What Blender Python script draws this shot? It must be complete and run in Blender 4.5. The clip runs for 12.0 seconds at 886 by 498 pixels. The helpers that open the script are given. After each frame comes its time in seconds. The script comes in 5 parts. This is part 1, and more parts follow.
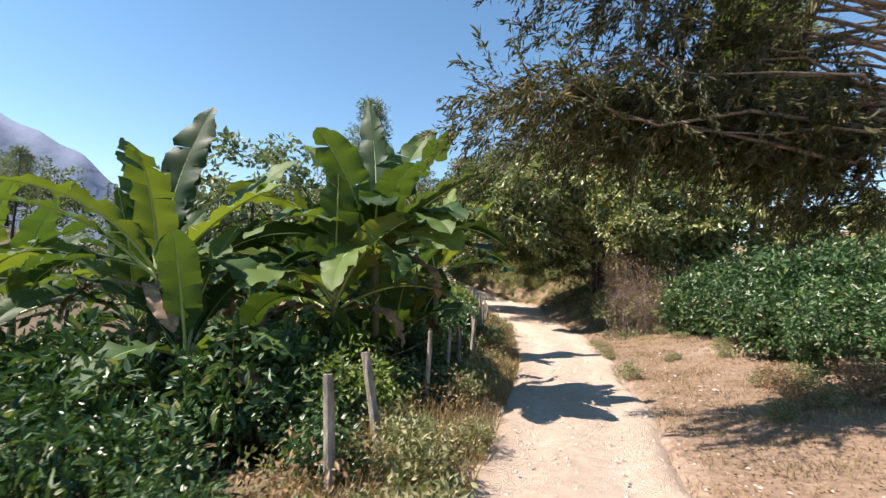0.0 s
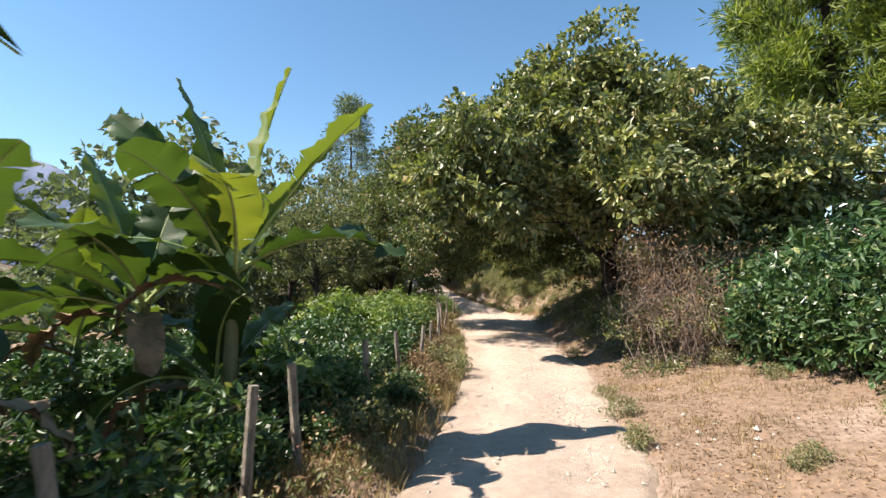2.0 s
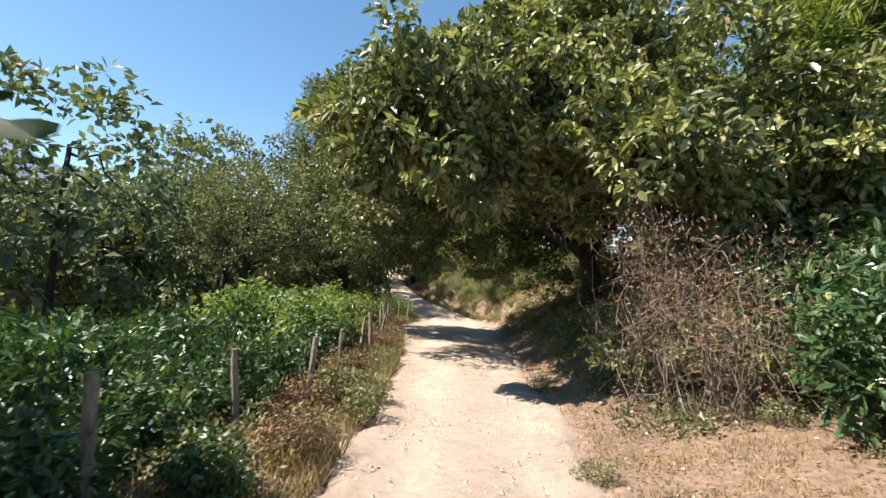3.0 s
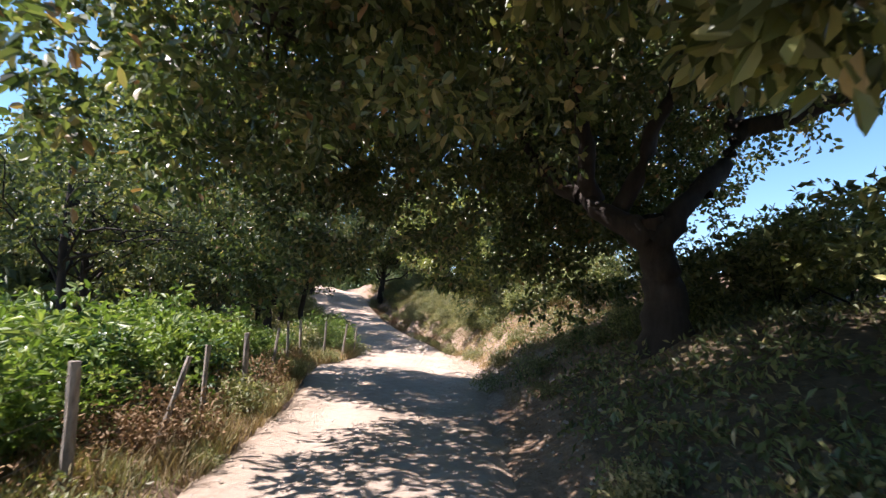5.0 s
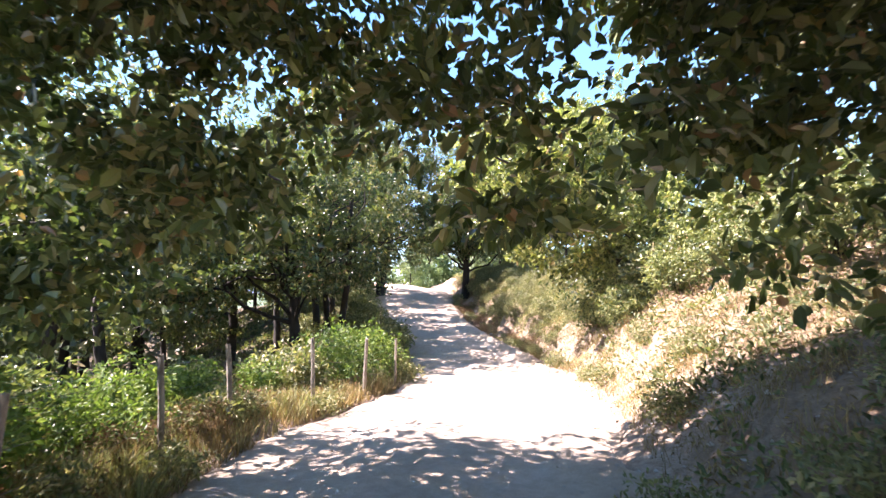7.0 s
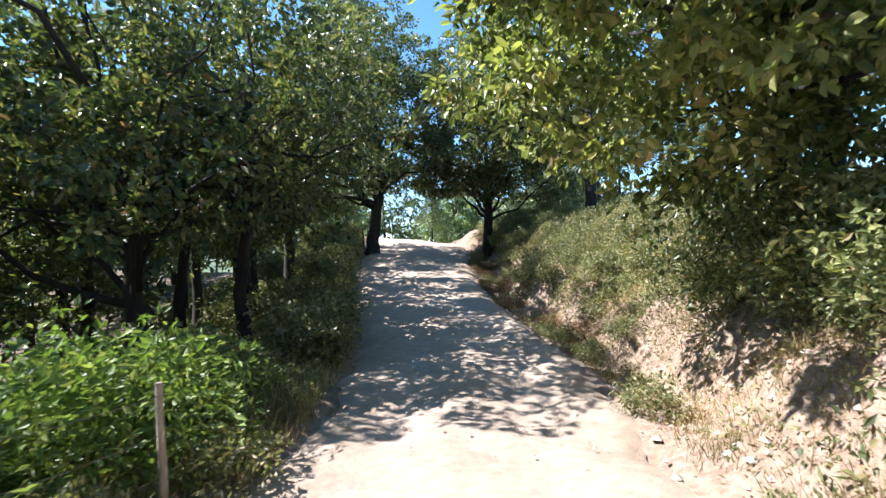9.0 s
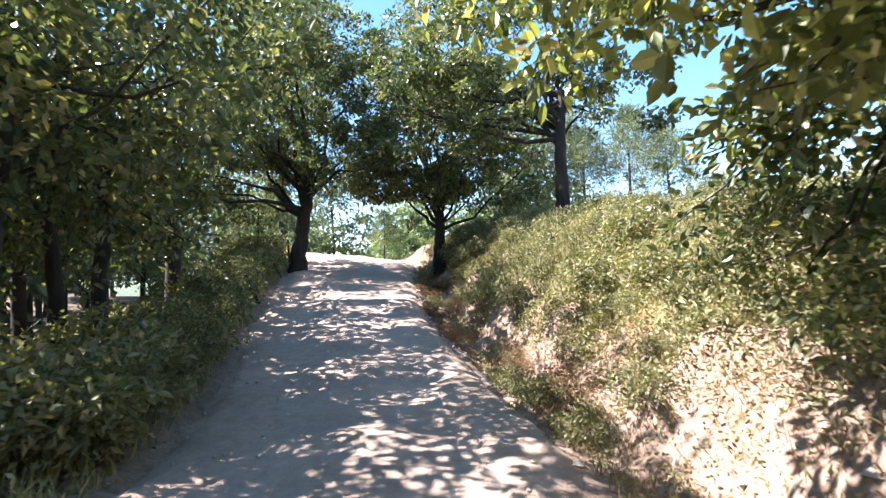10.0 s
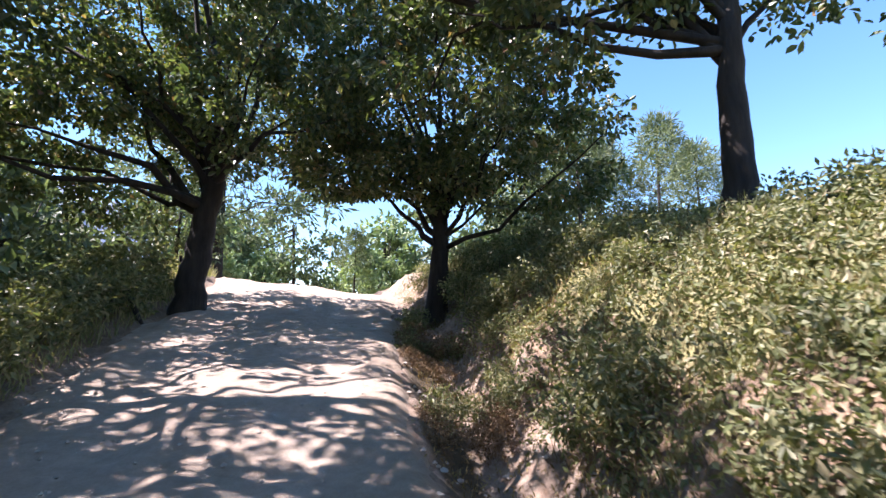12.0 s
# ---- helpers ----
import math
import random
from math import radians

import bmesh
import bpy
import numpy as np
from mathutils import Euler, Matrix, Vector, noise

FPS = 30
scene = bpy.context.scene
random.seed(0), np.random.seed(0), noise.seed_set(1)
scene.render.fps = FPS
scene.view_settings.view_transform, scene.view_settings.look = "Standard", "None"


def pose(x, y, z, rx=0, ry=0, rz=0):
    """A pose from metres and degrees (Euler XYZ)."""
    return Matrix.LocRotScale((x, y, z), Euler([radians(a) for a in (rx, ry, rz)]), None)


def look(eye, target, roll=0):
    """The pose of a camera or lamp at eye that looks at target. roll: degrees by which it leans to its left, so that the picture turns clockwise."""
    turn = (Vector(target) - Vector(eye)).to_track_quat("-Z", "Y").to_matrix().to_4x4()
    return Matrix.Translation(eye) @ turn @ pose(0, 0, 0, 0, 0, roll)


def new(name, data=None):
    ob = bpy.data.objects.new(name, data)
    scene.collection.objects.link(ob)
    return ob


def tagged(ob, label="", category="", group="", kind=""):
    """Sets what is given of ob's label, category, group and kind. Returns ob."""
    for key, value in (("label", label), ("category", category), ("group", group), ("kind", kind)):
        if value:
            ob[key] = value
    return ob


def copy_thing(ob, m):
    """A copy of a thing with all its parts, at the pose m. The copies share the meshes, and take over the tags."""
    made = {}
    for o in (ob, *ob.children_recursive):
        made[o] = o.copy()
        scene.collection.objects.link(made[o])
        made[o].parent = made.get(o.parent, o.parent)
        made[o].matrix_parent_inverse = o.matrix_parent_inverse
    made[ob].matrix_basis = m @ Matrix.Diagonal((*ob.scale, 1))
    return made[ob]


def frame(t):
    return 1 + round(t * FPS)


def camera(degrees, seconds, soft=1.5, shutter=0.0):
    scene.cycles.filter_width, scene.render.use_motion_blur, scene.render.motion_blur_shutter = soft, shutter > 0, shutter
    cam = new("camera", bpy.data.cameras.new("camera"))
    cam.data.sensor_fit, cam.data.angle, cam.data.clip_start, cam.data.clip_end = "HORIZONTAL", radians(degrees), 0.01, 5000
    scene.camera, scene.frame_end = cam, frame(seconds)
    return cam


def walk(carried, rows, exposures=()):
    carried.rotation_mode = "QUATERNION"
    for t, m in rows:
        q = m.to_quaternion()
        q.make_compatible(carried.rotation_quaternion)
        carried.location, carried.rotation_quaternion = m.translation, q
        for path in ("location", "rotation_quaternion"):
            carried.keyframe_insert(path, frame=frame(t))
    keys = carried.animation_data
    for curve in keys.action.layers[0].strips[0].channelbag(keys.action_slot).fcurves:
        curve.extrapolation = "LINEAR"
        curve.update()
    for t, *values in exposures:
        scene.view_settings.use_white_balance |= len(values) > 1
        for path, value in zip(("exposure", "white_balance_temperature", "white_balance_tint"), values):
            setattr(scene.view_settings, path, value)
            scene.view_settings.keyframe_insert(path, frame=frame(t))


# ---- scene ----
cam = camera(83.0, 12.0, soft=1.4, shutter=0.15)
EXPOSURES = [(0, 1.2, 6700, 20), (2.5, 1.27, 6700, 18), (4.5, 1.2, 6300, 18), (5, 1.5, 6200, 25), (5.5, 2.35, 6250, 32), (6, 2.8, 6250, 33), (6.5, 2.85, 6300, 33), (8.5, 1.6, 6200, 18), (9, 1.72, 5800, 16), (9.5, 1.95, 5800, 19), (10, 2.35, 6100, 26), (10.5, 2.25, 6050, 28), (11, 1.95, 6150, 28), (12, 1.95, 5950, 29)]
PATH = [
    (0, (0.022, 0.131, 2.25), (0.026, 2.128, 2.357), 2.2),
    (0.5, (0.749, 2.306, 2.161), (0.673, 4.301, 2.291), 2.7),
    (1, (1.482, 4.324, 2.111), (1.447, 6.322, 2.213), 0.4),
    (1.5, (2.193, 6.569, 2.083), (2.148, 8.564, 2.219), -1.9),
    (2, (2.876, 8.736, 2.035), (2.83, 10.73, 2.19), -0.7),
    (2.5, (3.376, 10.861, 1.975), (3.426, 12.855, 2.118), 2.1),
    (4.5, (5.193, 20.355, 1.804), (5.248, 22.331, 2.106), 2.3),
    (5, (5.451, 22.736, 1.889), (5.541, 24.716, 2.156), 3.9),
    (5.5, (5.73, 25.174, 1.958), (5.705, 27.154, 2.239), -0.2),
    (6, (6.021, 27.56, 1.952), (5.949, 29.538, 2.235), 2.0),
    (6.5, (6.274, 29.598, 1.914), (6.058, 31.572, 2.154), 0.0),
    (8.5, (6.448, 38.768, 2.218), (6.008, 40.705, 2.451), -0.7),
    (9, (6.354, 41.383, 2.078), (5.875, 43.324, 2.155), -1.9),
    (9.5, (6.458, 43.712, 1.993), (5.972, 45.646, 2.158), -1.5),
    (10, (6.183, 45.976, 1.908), (5.852, 47.941, 2.071), -2.2),
    (10.5, (5.826, 48.349, 2.038), (5.488, 50.295, 2.346), -2.1),
    (11, (5.263, 50.653, 2.155), (4.986, 52.610, 2.458), 1.0),
    (11.5, (4.648, 52.809, 2.384), (4.352, 54.766, 2.672), -1.3),
    (12, (3.929, 54.974, 2.691), (3.699, 56.940, 2.974), -0.5),
]
walk(cam, [(t, look(eye, target, roll)) for t, eye, target, roll in PATH], EXPOSURES)

# ---------------------------------------------------------------- light
SUN_ELEV, SUN_AZ = radians(51), radians(-100)      # azimuth from +y towards +x
world = bpy.data.worlds.new("sky_world")
scene.world = world
world.use_nodes = True
wn = world.node_tree
sky = wn.nodes.new("ShaderNodeTexSky")
sky.sky_type, sky.sun_disc = "NISHITA", False
sky.sun_elevation, sky.sun_rotation = SUN_ELEV, SUN_AZ
sky.altitude, sky.air_density, sky.dust_density, sky.ozone_density = 300, 1.0, 0.0, 1.0
wn.nodes["Background"].inputs["Strength"].default_value = 0.09
tone = wn.nodes.new("ShaderNodeHueSaturation")
tone.inputs["Hue"].default_value, tone.inputs["Saturation"].default_value = 0.487, 1.16
wn.links.new(sky.outputs[0], tone.inputs["Color"])
wn.links.new(tone.outputs[0], wn.nodes["Background"].inputs["Color"])
sun_dir = Vector((math.sin(SUN_AZ) * math.cos(SUN_ELEV), math.cos(SUN_AZ) * math.cos(SUN_ELEV), math.sin(SUN_ELEV)))
sun = new("sun", bpy.data.lights.new("sun", "SUN"))
sun.data.energy, sun.data.angle, sun.data.color = 5.0, radians(0.53), (1.0, 0.94, 0.84)
sun.matrix_world = look(sun_dir * 60, (0, 0, 0))

rng = np.random.default_rng(7)


# ---------------------------------------------------------------- materials
def mat_base(name):
    m = bpy.data.materials.new(name)
    m.use_nodes = True
    t = m.node_tree
    return m, t, t.nodes["Principled BSDF"], t.nodes["Material Output"]


def ramp(t, fac, stops):
    r = t.nodes.new("ShaderNodeValToRGB")
    while len(r.color_ramp.elements) < len(stops):
        r.color_ramp.elements.new(0.5)
    for e, (p, c) in zip(r.color_ramp.elements, stops):
        e.position, e.color = p, (*c, 1)
    t.links.new(fac, r.inputs[0])
    return r.outputs[0]


def noise_tex(t, scale, detail=4, rough=0.6, stretch=None, coords="Object"):
    n = t.nodes.new("ShaderNodeTexNoise")
    n.inputs["Scale"].default_value, n.inputs["Detail"].default_value, n.inputs["Roughness"].default_value = scale, detail, rough
    c = t.nodes.new("ShaderNodeTexCoord")
    src = c.outputs[coords]
    if stretch:
        mp = t.nodes.new("ShaderNodeMapping")
        mp.inputs["Scale"].default_value = stretch
        t.links.new(src, mp.inputs[0])
        src = mp.outputs[0]
    t.links.new(src, n.inputs["Vector"])
    return n.outputs[0]


def mixed(t, fac, a, b, mode="MIX"):
    m = t.nodes.new("ShaderNodeMix")
    m.data_type, m.blend_type = "RGBA", mode
    for sock, v in ((m.inputs[0], fac), (m.inputs[6], a), (m.inputs[7], b)):
        if isinstance(v, bpy.types.NodeSocket):
            t.links.new(v, sock)
        else:
            sock.default_value = v if isinstance(v, float) else (*v, 1)
    return m.outputs[2]


def bumped(t, bsdf, height, strength, dist=0.05):
    b = t.nodes.new("ShaderNodeBump")
    b.inputs["Strength"].default_value, b.inputs["Distance"].default_value = strength, dist
    t.links.new(height, b.inputs["Height"])
    t.links.new(b.outputs[0], bsdf.inputs["Normal"])


def leaf_mat(name, stops, rough=0.45, trans=0.3, trans_tint=(1.18, 1.3, 0.55), spec=0.4):
    """Leaves: colour by leaf, a waxy face, and light that passes through the blade."""
    m, t, b, out = mat_base(name)
    g = t.nodes.new("ShaderNodeNewGeometry")
    col = ramp(t, g.outputs["Random Per Island"], stops)
    big = noise_tex(t, 0.55, 2)
    col = mixed(t, 0.5, col, ramp(t, big, [(0.36, (0.5, 0.56, 0.48)), (0.64, (1.75, 1.62, 1.3))]), "MULTIPLY")
    t.links.new(col, b.inputs["Base Color"])
    b.inputs["Roughness"].default_value = rough
    b.inputs["Specular IOR Level"].default_value = spec
    tr = t.nodes.new("ShaderNodeBsdfTranslucent")
    t.links.new(mixed(t, 1.0, col, trans_tint, "MULTIPLY"), tr.inputs["Color"])
    mx = t.nodes.new("ShaderNodeMixShader")
    mx.inputs[0].default_value = trans
    t.links.new(b.outputs[0], mx.inputs[1])
    t.links.new(tr.outputs[0], mx.inputs[2])
    t.links.new(mx.outputs[0], out.inputs["Surface"])
    return m


def bark_mat(name, dark, light, scale=6):
    m, t, b, _ = mat_base(name)
    n = noise_tex(t, scale, 6, 0.7, (1, 1, 0.22))
    n2 = noise_tex(t, 1.3, 3)
    col = ramp(t, n, [(0.32, dark), (0.72, light)])
    col = mixed(t, 0.5, col, ramp(t, n2, [(0.35, (0.6, 0.6, 0.6)), (0.7, (1.3, 1.28, 1.2))]), "MULTIPLY")
    t.links.new(col, b.inputs["Base Color"])
    b.inputs["Roughness"].default_value = 0.9
    bumped(t, b, n, 0.9, 0.04)
    return m


OAK_LEAF = leaf_mat("oak_leaf", [(0, (0.042, 0.064, 0.027)), (0.45, (0.088, 0.122, 0.053)), (0.8, (0.165, 0.19, 0.088)), (0.96, (0.26, 0.23, 0.125)), (1, (0.25, 0.14, 0.088))], 0.38, 0.32, spec=0.45)
THICKET_LEAF = leaf_mat("thicket_leaf", [(0, (0.055, 0.078, 0.032)), (0.4, (0.13, 0.16, 0.064)), (0.8, (0.27, 0.29, 0.125)), (0.95, (0.36, 0.36, 0.18)), (1, (0.32, 0.23, 0.13))], 0.36, 0.28, spec=0.5)
# thicket leaf made lighter: one bank oak's sunlight is put into the colour
LIT_BANK_LEAF = leaf_mat("lit_bank_leaf", [(0, (0.07, 0.094, 0.038)), (0.4, (0.16, 0.19, 0.075)), (0.8, (0.3, 0.32, 0.135)), (0.95, (0.38, 0.37, 0.18)), (1, (0.32, 0.23, 0.13))], 0.34, 0.42, spec=0.5)
COFFEE_LEAF = leaf_mat("coffee_leaf", [(0, (0.024, 0.060, 0.022)), (0.6, (0.048, 0.102, 0.032)), (0.92, (0.096, 0.156, 0.060)), (1, (0.240, 0.240, 0.106))], 0.36, 0.2, spec=0.5)
WOOD_LEAF = leaf_mat("woodland_leaf", [(0, (0.05, 0.068, 0.033)), (0.5, (0.11, 0.135, 0.062)), (0.85, (0.2, 0.215, 0.100)), (1, (0.28, 0.22, 0.125))], 0.38, 0.32, spec=0.45)
# far foliage: haze of distance mixed into a paler, bluer leaf colour
FAR_HAZE_LEAF = leaf_mat("far_haze_leaf", [(0, (0.075, 0.105, 0.065)), (0.5, (0.125, 0.16, 0.095)), (1, (0.2, 0.23, 0.14))], 0.6, 0.25)
PINE_LEAF = leaf_mat("pine_needle", [(0, (0.06, 0.095, 0.025)), (0.55, (0.15, 0.205, 0.05)), (1, (0.29, 0.33, 0.09))], 0.5, 0.35)
CYPRESS_LEAF = leaf_mat("cypress_needle", [(0, (0.028, 0.034, 0.013)), (0.6, (0.055, 0.06, 0.022)), (0.9, (0.1, 0.088, 0.035)), (1, (0.2, 0.14, 0.08))], 0.55, 0.22)
DRY_LEAF = leaf_mat("dry_leaf", [(0, (0.11, 0.068, 0.038)), (0.5, (0.21, 0.135, 0.08)), (1, (0.35, 0.25, 0.16))], 0.8, 0.15, (1.1, 1.0, 0.7), 0.2)
GRASS = leaf_mat("dry_grass", [(0, (0.136, 0.098, 0.051)), (0.5, (0.255, 0.196, 0.106)), (0.85, (0.365, 0.289, 0.170)), (1, (0.204, 0.196, 0.085))], 0.7, 0.3, (1.1, 1.0, 0.6), 0.2)
GREEN_GRASS = leaf_mat("green_grass", [(0, (0.17, 0.165, 0.069)), (0.5, (0.26, 0.275, 0.144)), (0.8, (0.38, 0.36, 0.213)), (1, (0.48, 0.39, 0.275))], 0.6, 0.3, (1.2, 1.2, 0.5), 0.25)
HERB_LEAF = leaf_mat("herb_leaf", [(0, (0.1, 0.12, 0.050)), (0.5, (0.19, 0.2, 0.100)), (0.85, (0.31, 0.29, 0.163)), (1, (0.4, 0.33, 0.225))], 0.5, 0.3)
# leaf of the bright bushes; also gives some coffee bushes a sunlit colour
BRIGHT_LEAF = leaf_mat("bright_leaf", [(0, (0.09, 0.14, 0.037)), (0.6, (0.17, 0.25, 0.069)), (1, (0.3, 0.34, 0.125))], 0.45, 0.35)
# haze beyond the crest goes into this still paler leaf colour
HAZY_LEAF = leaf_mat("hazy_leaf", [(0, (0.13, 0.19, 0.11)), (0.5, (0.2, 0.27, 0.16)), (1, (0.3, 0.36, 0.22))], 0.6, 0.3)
BARK = bark_mat("oak_bark", (0.013, 0.01, 0.008), (0.052, 0.04, 0.031))
PALE_BARK = bark_mat("pale_bark", (0.16, 0.13, 0.1), (0.46, 0.4, 0.33))
TWIG = bark_mat("dry_twig", (0.09, 0.065, 0.05), (0.27, 0.21, 0.165), 12)
POST_WOOD = bark_mat("weathered_post", (0.12, 0.1, 0.08), (0.42, 0.37, 0.3), 14)


def banana_mat():
    m, t, b, out = mat_base("banana_leaf")
    u = t.nodes.new("ShaderNodeUVMap")
    sep = t.nodes.new("ShaderNodeSeparateXYZ")
    t.links.new(u.outputs[0], sep.inputs[0])
    w = t.nodes.new("ShaderNodeTexWave")
    w.inputs["Scale"].default_value, w.inputs["Distortion"].default_value = 34.0, 2.5
    w.bands_direction = "Y"
    t.links.new(u.outputs[0], w.inputs["Vector"])
    o = t.nodes.new("ShaderNodeObjectInfo")
    leafc = ramp(t, o.outputs["Random"], [(0, (0.026, 0.056, 0.022)), (0.55, (0.055, 0.105, 0.034)), (0.85, (0.105, 0.16, 0.042)), (1, (0.15, 0.2, 0.05))])
    col = mixed(t, 0.16, leafc, ramp(t, w.outputs["Fac"], [(0.2, (0.6, 0.65, 0.5)), (0.9, (1.35, 1.3, 1.1))]), "MULTIPLY")
    rim = noise_tex(t, 2.6, 4)
    e = t.nodes.new("ShaderNodeMath")
    e.operation = "MULTIPLY_ADD"
    t.links.new(sep.outputs["X"], e.inputs[0])
    e.inputs[1].default_value = 0.5
    t.links.new(rim, e.inputs[2])
    brown = ramp(t, e.outputs[0], [(1.02, (0, 0, 0)), (1.1, (1, 1, 1))])
    col = mixed(t, brown, col, (0.16, 0.12, 0.06))
    t.links.new(col, b.inputs["Base Color"])
    b.inputs["Roughness"].default_value = 0.52
    b.inputs["Specular IOR Level"].default_value = 0.22
    bumped(t, b, w.outputs["Fac"], 0.2, 0.006)
    tr = t.nodes.new("ShaderNodeBsdfTranslucent")
    t.links.new(mixed(t, 1.0, col, (1.9, 1.75, 0.5), "MULTIPLY"), tr.inputs["Color"])
    mx = t.nodes.new("ShaderNodeMixShader")
    mx.inputs[0].default_value = 0.27
    t.links.new(b.outputs[0], mx.inputs[1])
    t.links.new(tr.outputs[0], mx.inputs[2])
    t.links.new(mx.outputs[0], out.inputs["Surface"])
    return m


BANANA = banana_mat()


def plain_mat(name, stops, scale, rough=0.8, bump=0.3, dist=0.02, stretch=None):
    m, t, b, _ = mat_base(name)
    n = noise_tex(t, scale, 6, 0.65, stretch)
    t.links.new(ramp(t, n, stops), b.inputs["Base Color"])
    b.inputs["Roughness"].default_value = rough
    bumped(t, b, n, bump, dist)
    return m


DRY_BANANA = plain_mat("dry_banana_leaf", [(0.3, (0.12, 0.075, 0.04)), (0.7, (0.32, 0.22, 0.13))], 5, 0.8, 0.4)
STEM = plain_mat("banana_stem", [(0.3, (0.06, 0.08, 0.028)), (0.55, (0.14, 0.14, 0.055)), (0.75, (0.12, 0.075, 0.04))], 4, 0.5, 0.4, 0.02, (1, 1, 0.3))
RIB = plain_mat("banana_rib", [(0.3, (0.25, 0.33, 0.1)), (0.7, (0.42, 0.48, 0.2))], 6, 0.4, 0.1)
WIRE = plain_mat("rusty_wire", [(0.3, (0.06, 0.045, 0.04)), (0.7, (0.14, 0.11, 0.09))], 30, 0.6, 0.1)
STONE = plain_mat("stone", [(0.3, (0.3, 0.25, 0.2)), (0.7, (0.5, 0.44, 0.37))], 9, 0.9, 0.5)
# the blue of distant air haze is put into the mountain's colour
HAZED_MOUNTAIN = plain_mat("hazed_mountain", [(0.35, (0.13, 0.17, 0.25)), (0.7, (0.17, 0.21, 0.3))], 0.012, 1.0, 0.6, 12)
FAR_HILL = plain_mat("wooded_hill", [(0.3, (0.06, 0.1, 0.06)), (0.7, (0.14, 0.18, 0.1))], 0.08, 1.0, 0.9, 4)


def ground_mat():
    m, t, b, _ = mat_base("dry_ground")
    n1, n2, n3 = noise_tex(t, 0.5, 5), noise_tex(t, 7, 6, 0.7), noise_tex(t, 40, 4, 0.7)
    grass = ramp(t, n2, [(0.3, (0.13, 0.085, 0.052)), (0.55, (0.25, 0.17, 0.11)), (0.8, (0.36, 0.265, 0.18))])
    soil = ramp(t, n2, [(0.3, (0.17, 0.11, 0.072)), (0.5, (0.29, 0.21, 0.15)), (0.75, (0.41, 0.325, 0.25))])
    # dark soil colour; also carries painted shade under the oak and in the ditch
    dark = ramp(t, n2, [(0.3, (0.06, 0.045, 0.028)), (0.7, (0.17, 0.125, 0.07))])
    a = t.nodes.new("ShaderNodeAttribute")
    a.attribute_name = "zone"
    sep = t.nodes.new("ShaderNodeSeparateXYZ")
    t.links.new(a.outputs["Vector"], sep.inputs[0])

    def wobble(sock):
        k = t.nodes.new("ShaderNodeMath")
        k.operation = "MULTIPLY_ADD"
        t.links.new(n1, k.inputs[0])
        k.inputs[1].default_value = 1.0
        t.links.new(sock, k.inputs[2])
        return ramp(t, k.outputs[0], [(0.85, (0, 0, 0)), (1.05, (1, 1, 1))])
    col = mixed(t, wobble(sep.outputs["X"]), grass, soil)
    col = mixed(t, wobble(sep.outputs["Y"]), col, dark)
    weedy = ramp(t, n2, [(0.3, (0.13, 0.115, 0.045)), (0.55, (0.26, 0.23, 0.1)), (0.8, (0.4, 0.32, 0.17))])
    col = mixed(t, wobble(sep.outputs["Z"]), col, weedy)
    col = mixed(t, 0.4, col, ramp(t, n3, [(0.3, (0.6, 0.6, 0.6)), (0.7, (1.3, 1.3, 1.3))]), "MULTIPLY")
    t.links.new(col, b.inputs["Base Color"])
    b.inputs["Roughness"].default_value = 0.95
    bumped(t, b, n2, 0.8, 0.08)
    return m


def road_mat():
    m, t, b, _ = mat_base("pale_dirt_road")
    n1, n2, n3 = noise_tex(t, 0.6, 4), noise_tex(t, 6, 6, 0.7), noise_tex(t, 55, 5, 0.75)
    col = ramp(t, n2, [(0.3, (0.42, 0.335, 0.26)), (0.6, (0.54, 0.445, 0.36)), (0.8, (0.6, 0.51, 0.43))])
    u = t.nodes.new("ShaderNodeUVMap")
    sep = t.nodes.new("ShaderNodeSeparateXYZ")
    t.links.new(u.outputs[0], sep.inputs[0])
    track = ramp(t, sep.outputs["X"], [(0.05, (0.84, 0.8, 0.72)), (0.27, (1.08, 1.06, 1.04)), (0.5, (0.94, 0.91, 0.87)), (0.73, (1.08, 1.06, 1.04)), (0.97, (0.84, 0.8, 0.72))])
    col = mixed(t, 0.75, col, track, "MULTIPLY")
    col = mixed(t, 0.5, col, ramp(t, n1, [(0.35, (0.83, 0.79, 0.75)), (0.65, (1.1, 1.09, 1.08))]), "MULTIPLY")
    col = mixed(t, 0.35, col, ramp(t, n3, [(0.3, (0.65, 0.62, 0.6)), (0.65, (1.2, 1.2, 1.2))]), "MULTIPLY")
    t.links.new(col, b.inputs["Base Color"])
    b.inputs["Roughness"].default_value = 0.95
    h = t.nodes.new("ShaderNodeMath")
    h.operation = "ADD"
    t.links.new(n2, h.inputs[0])
    t.links.new(n3, h.inputs[1])
    bumped(t, b, h.outputs[0], 0.8, 0.05)
    return m


GROUND, ROAD = ground_mat(), road_mat()


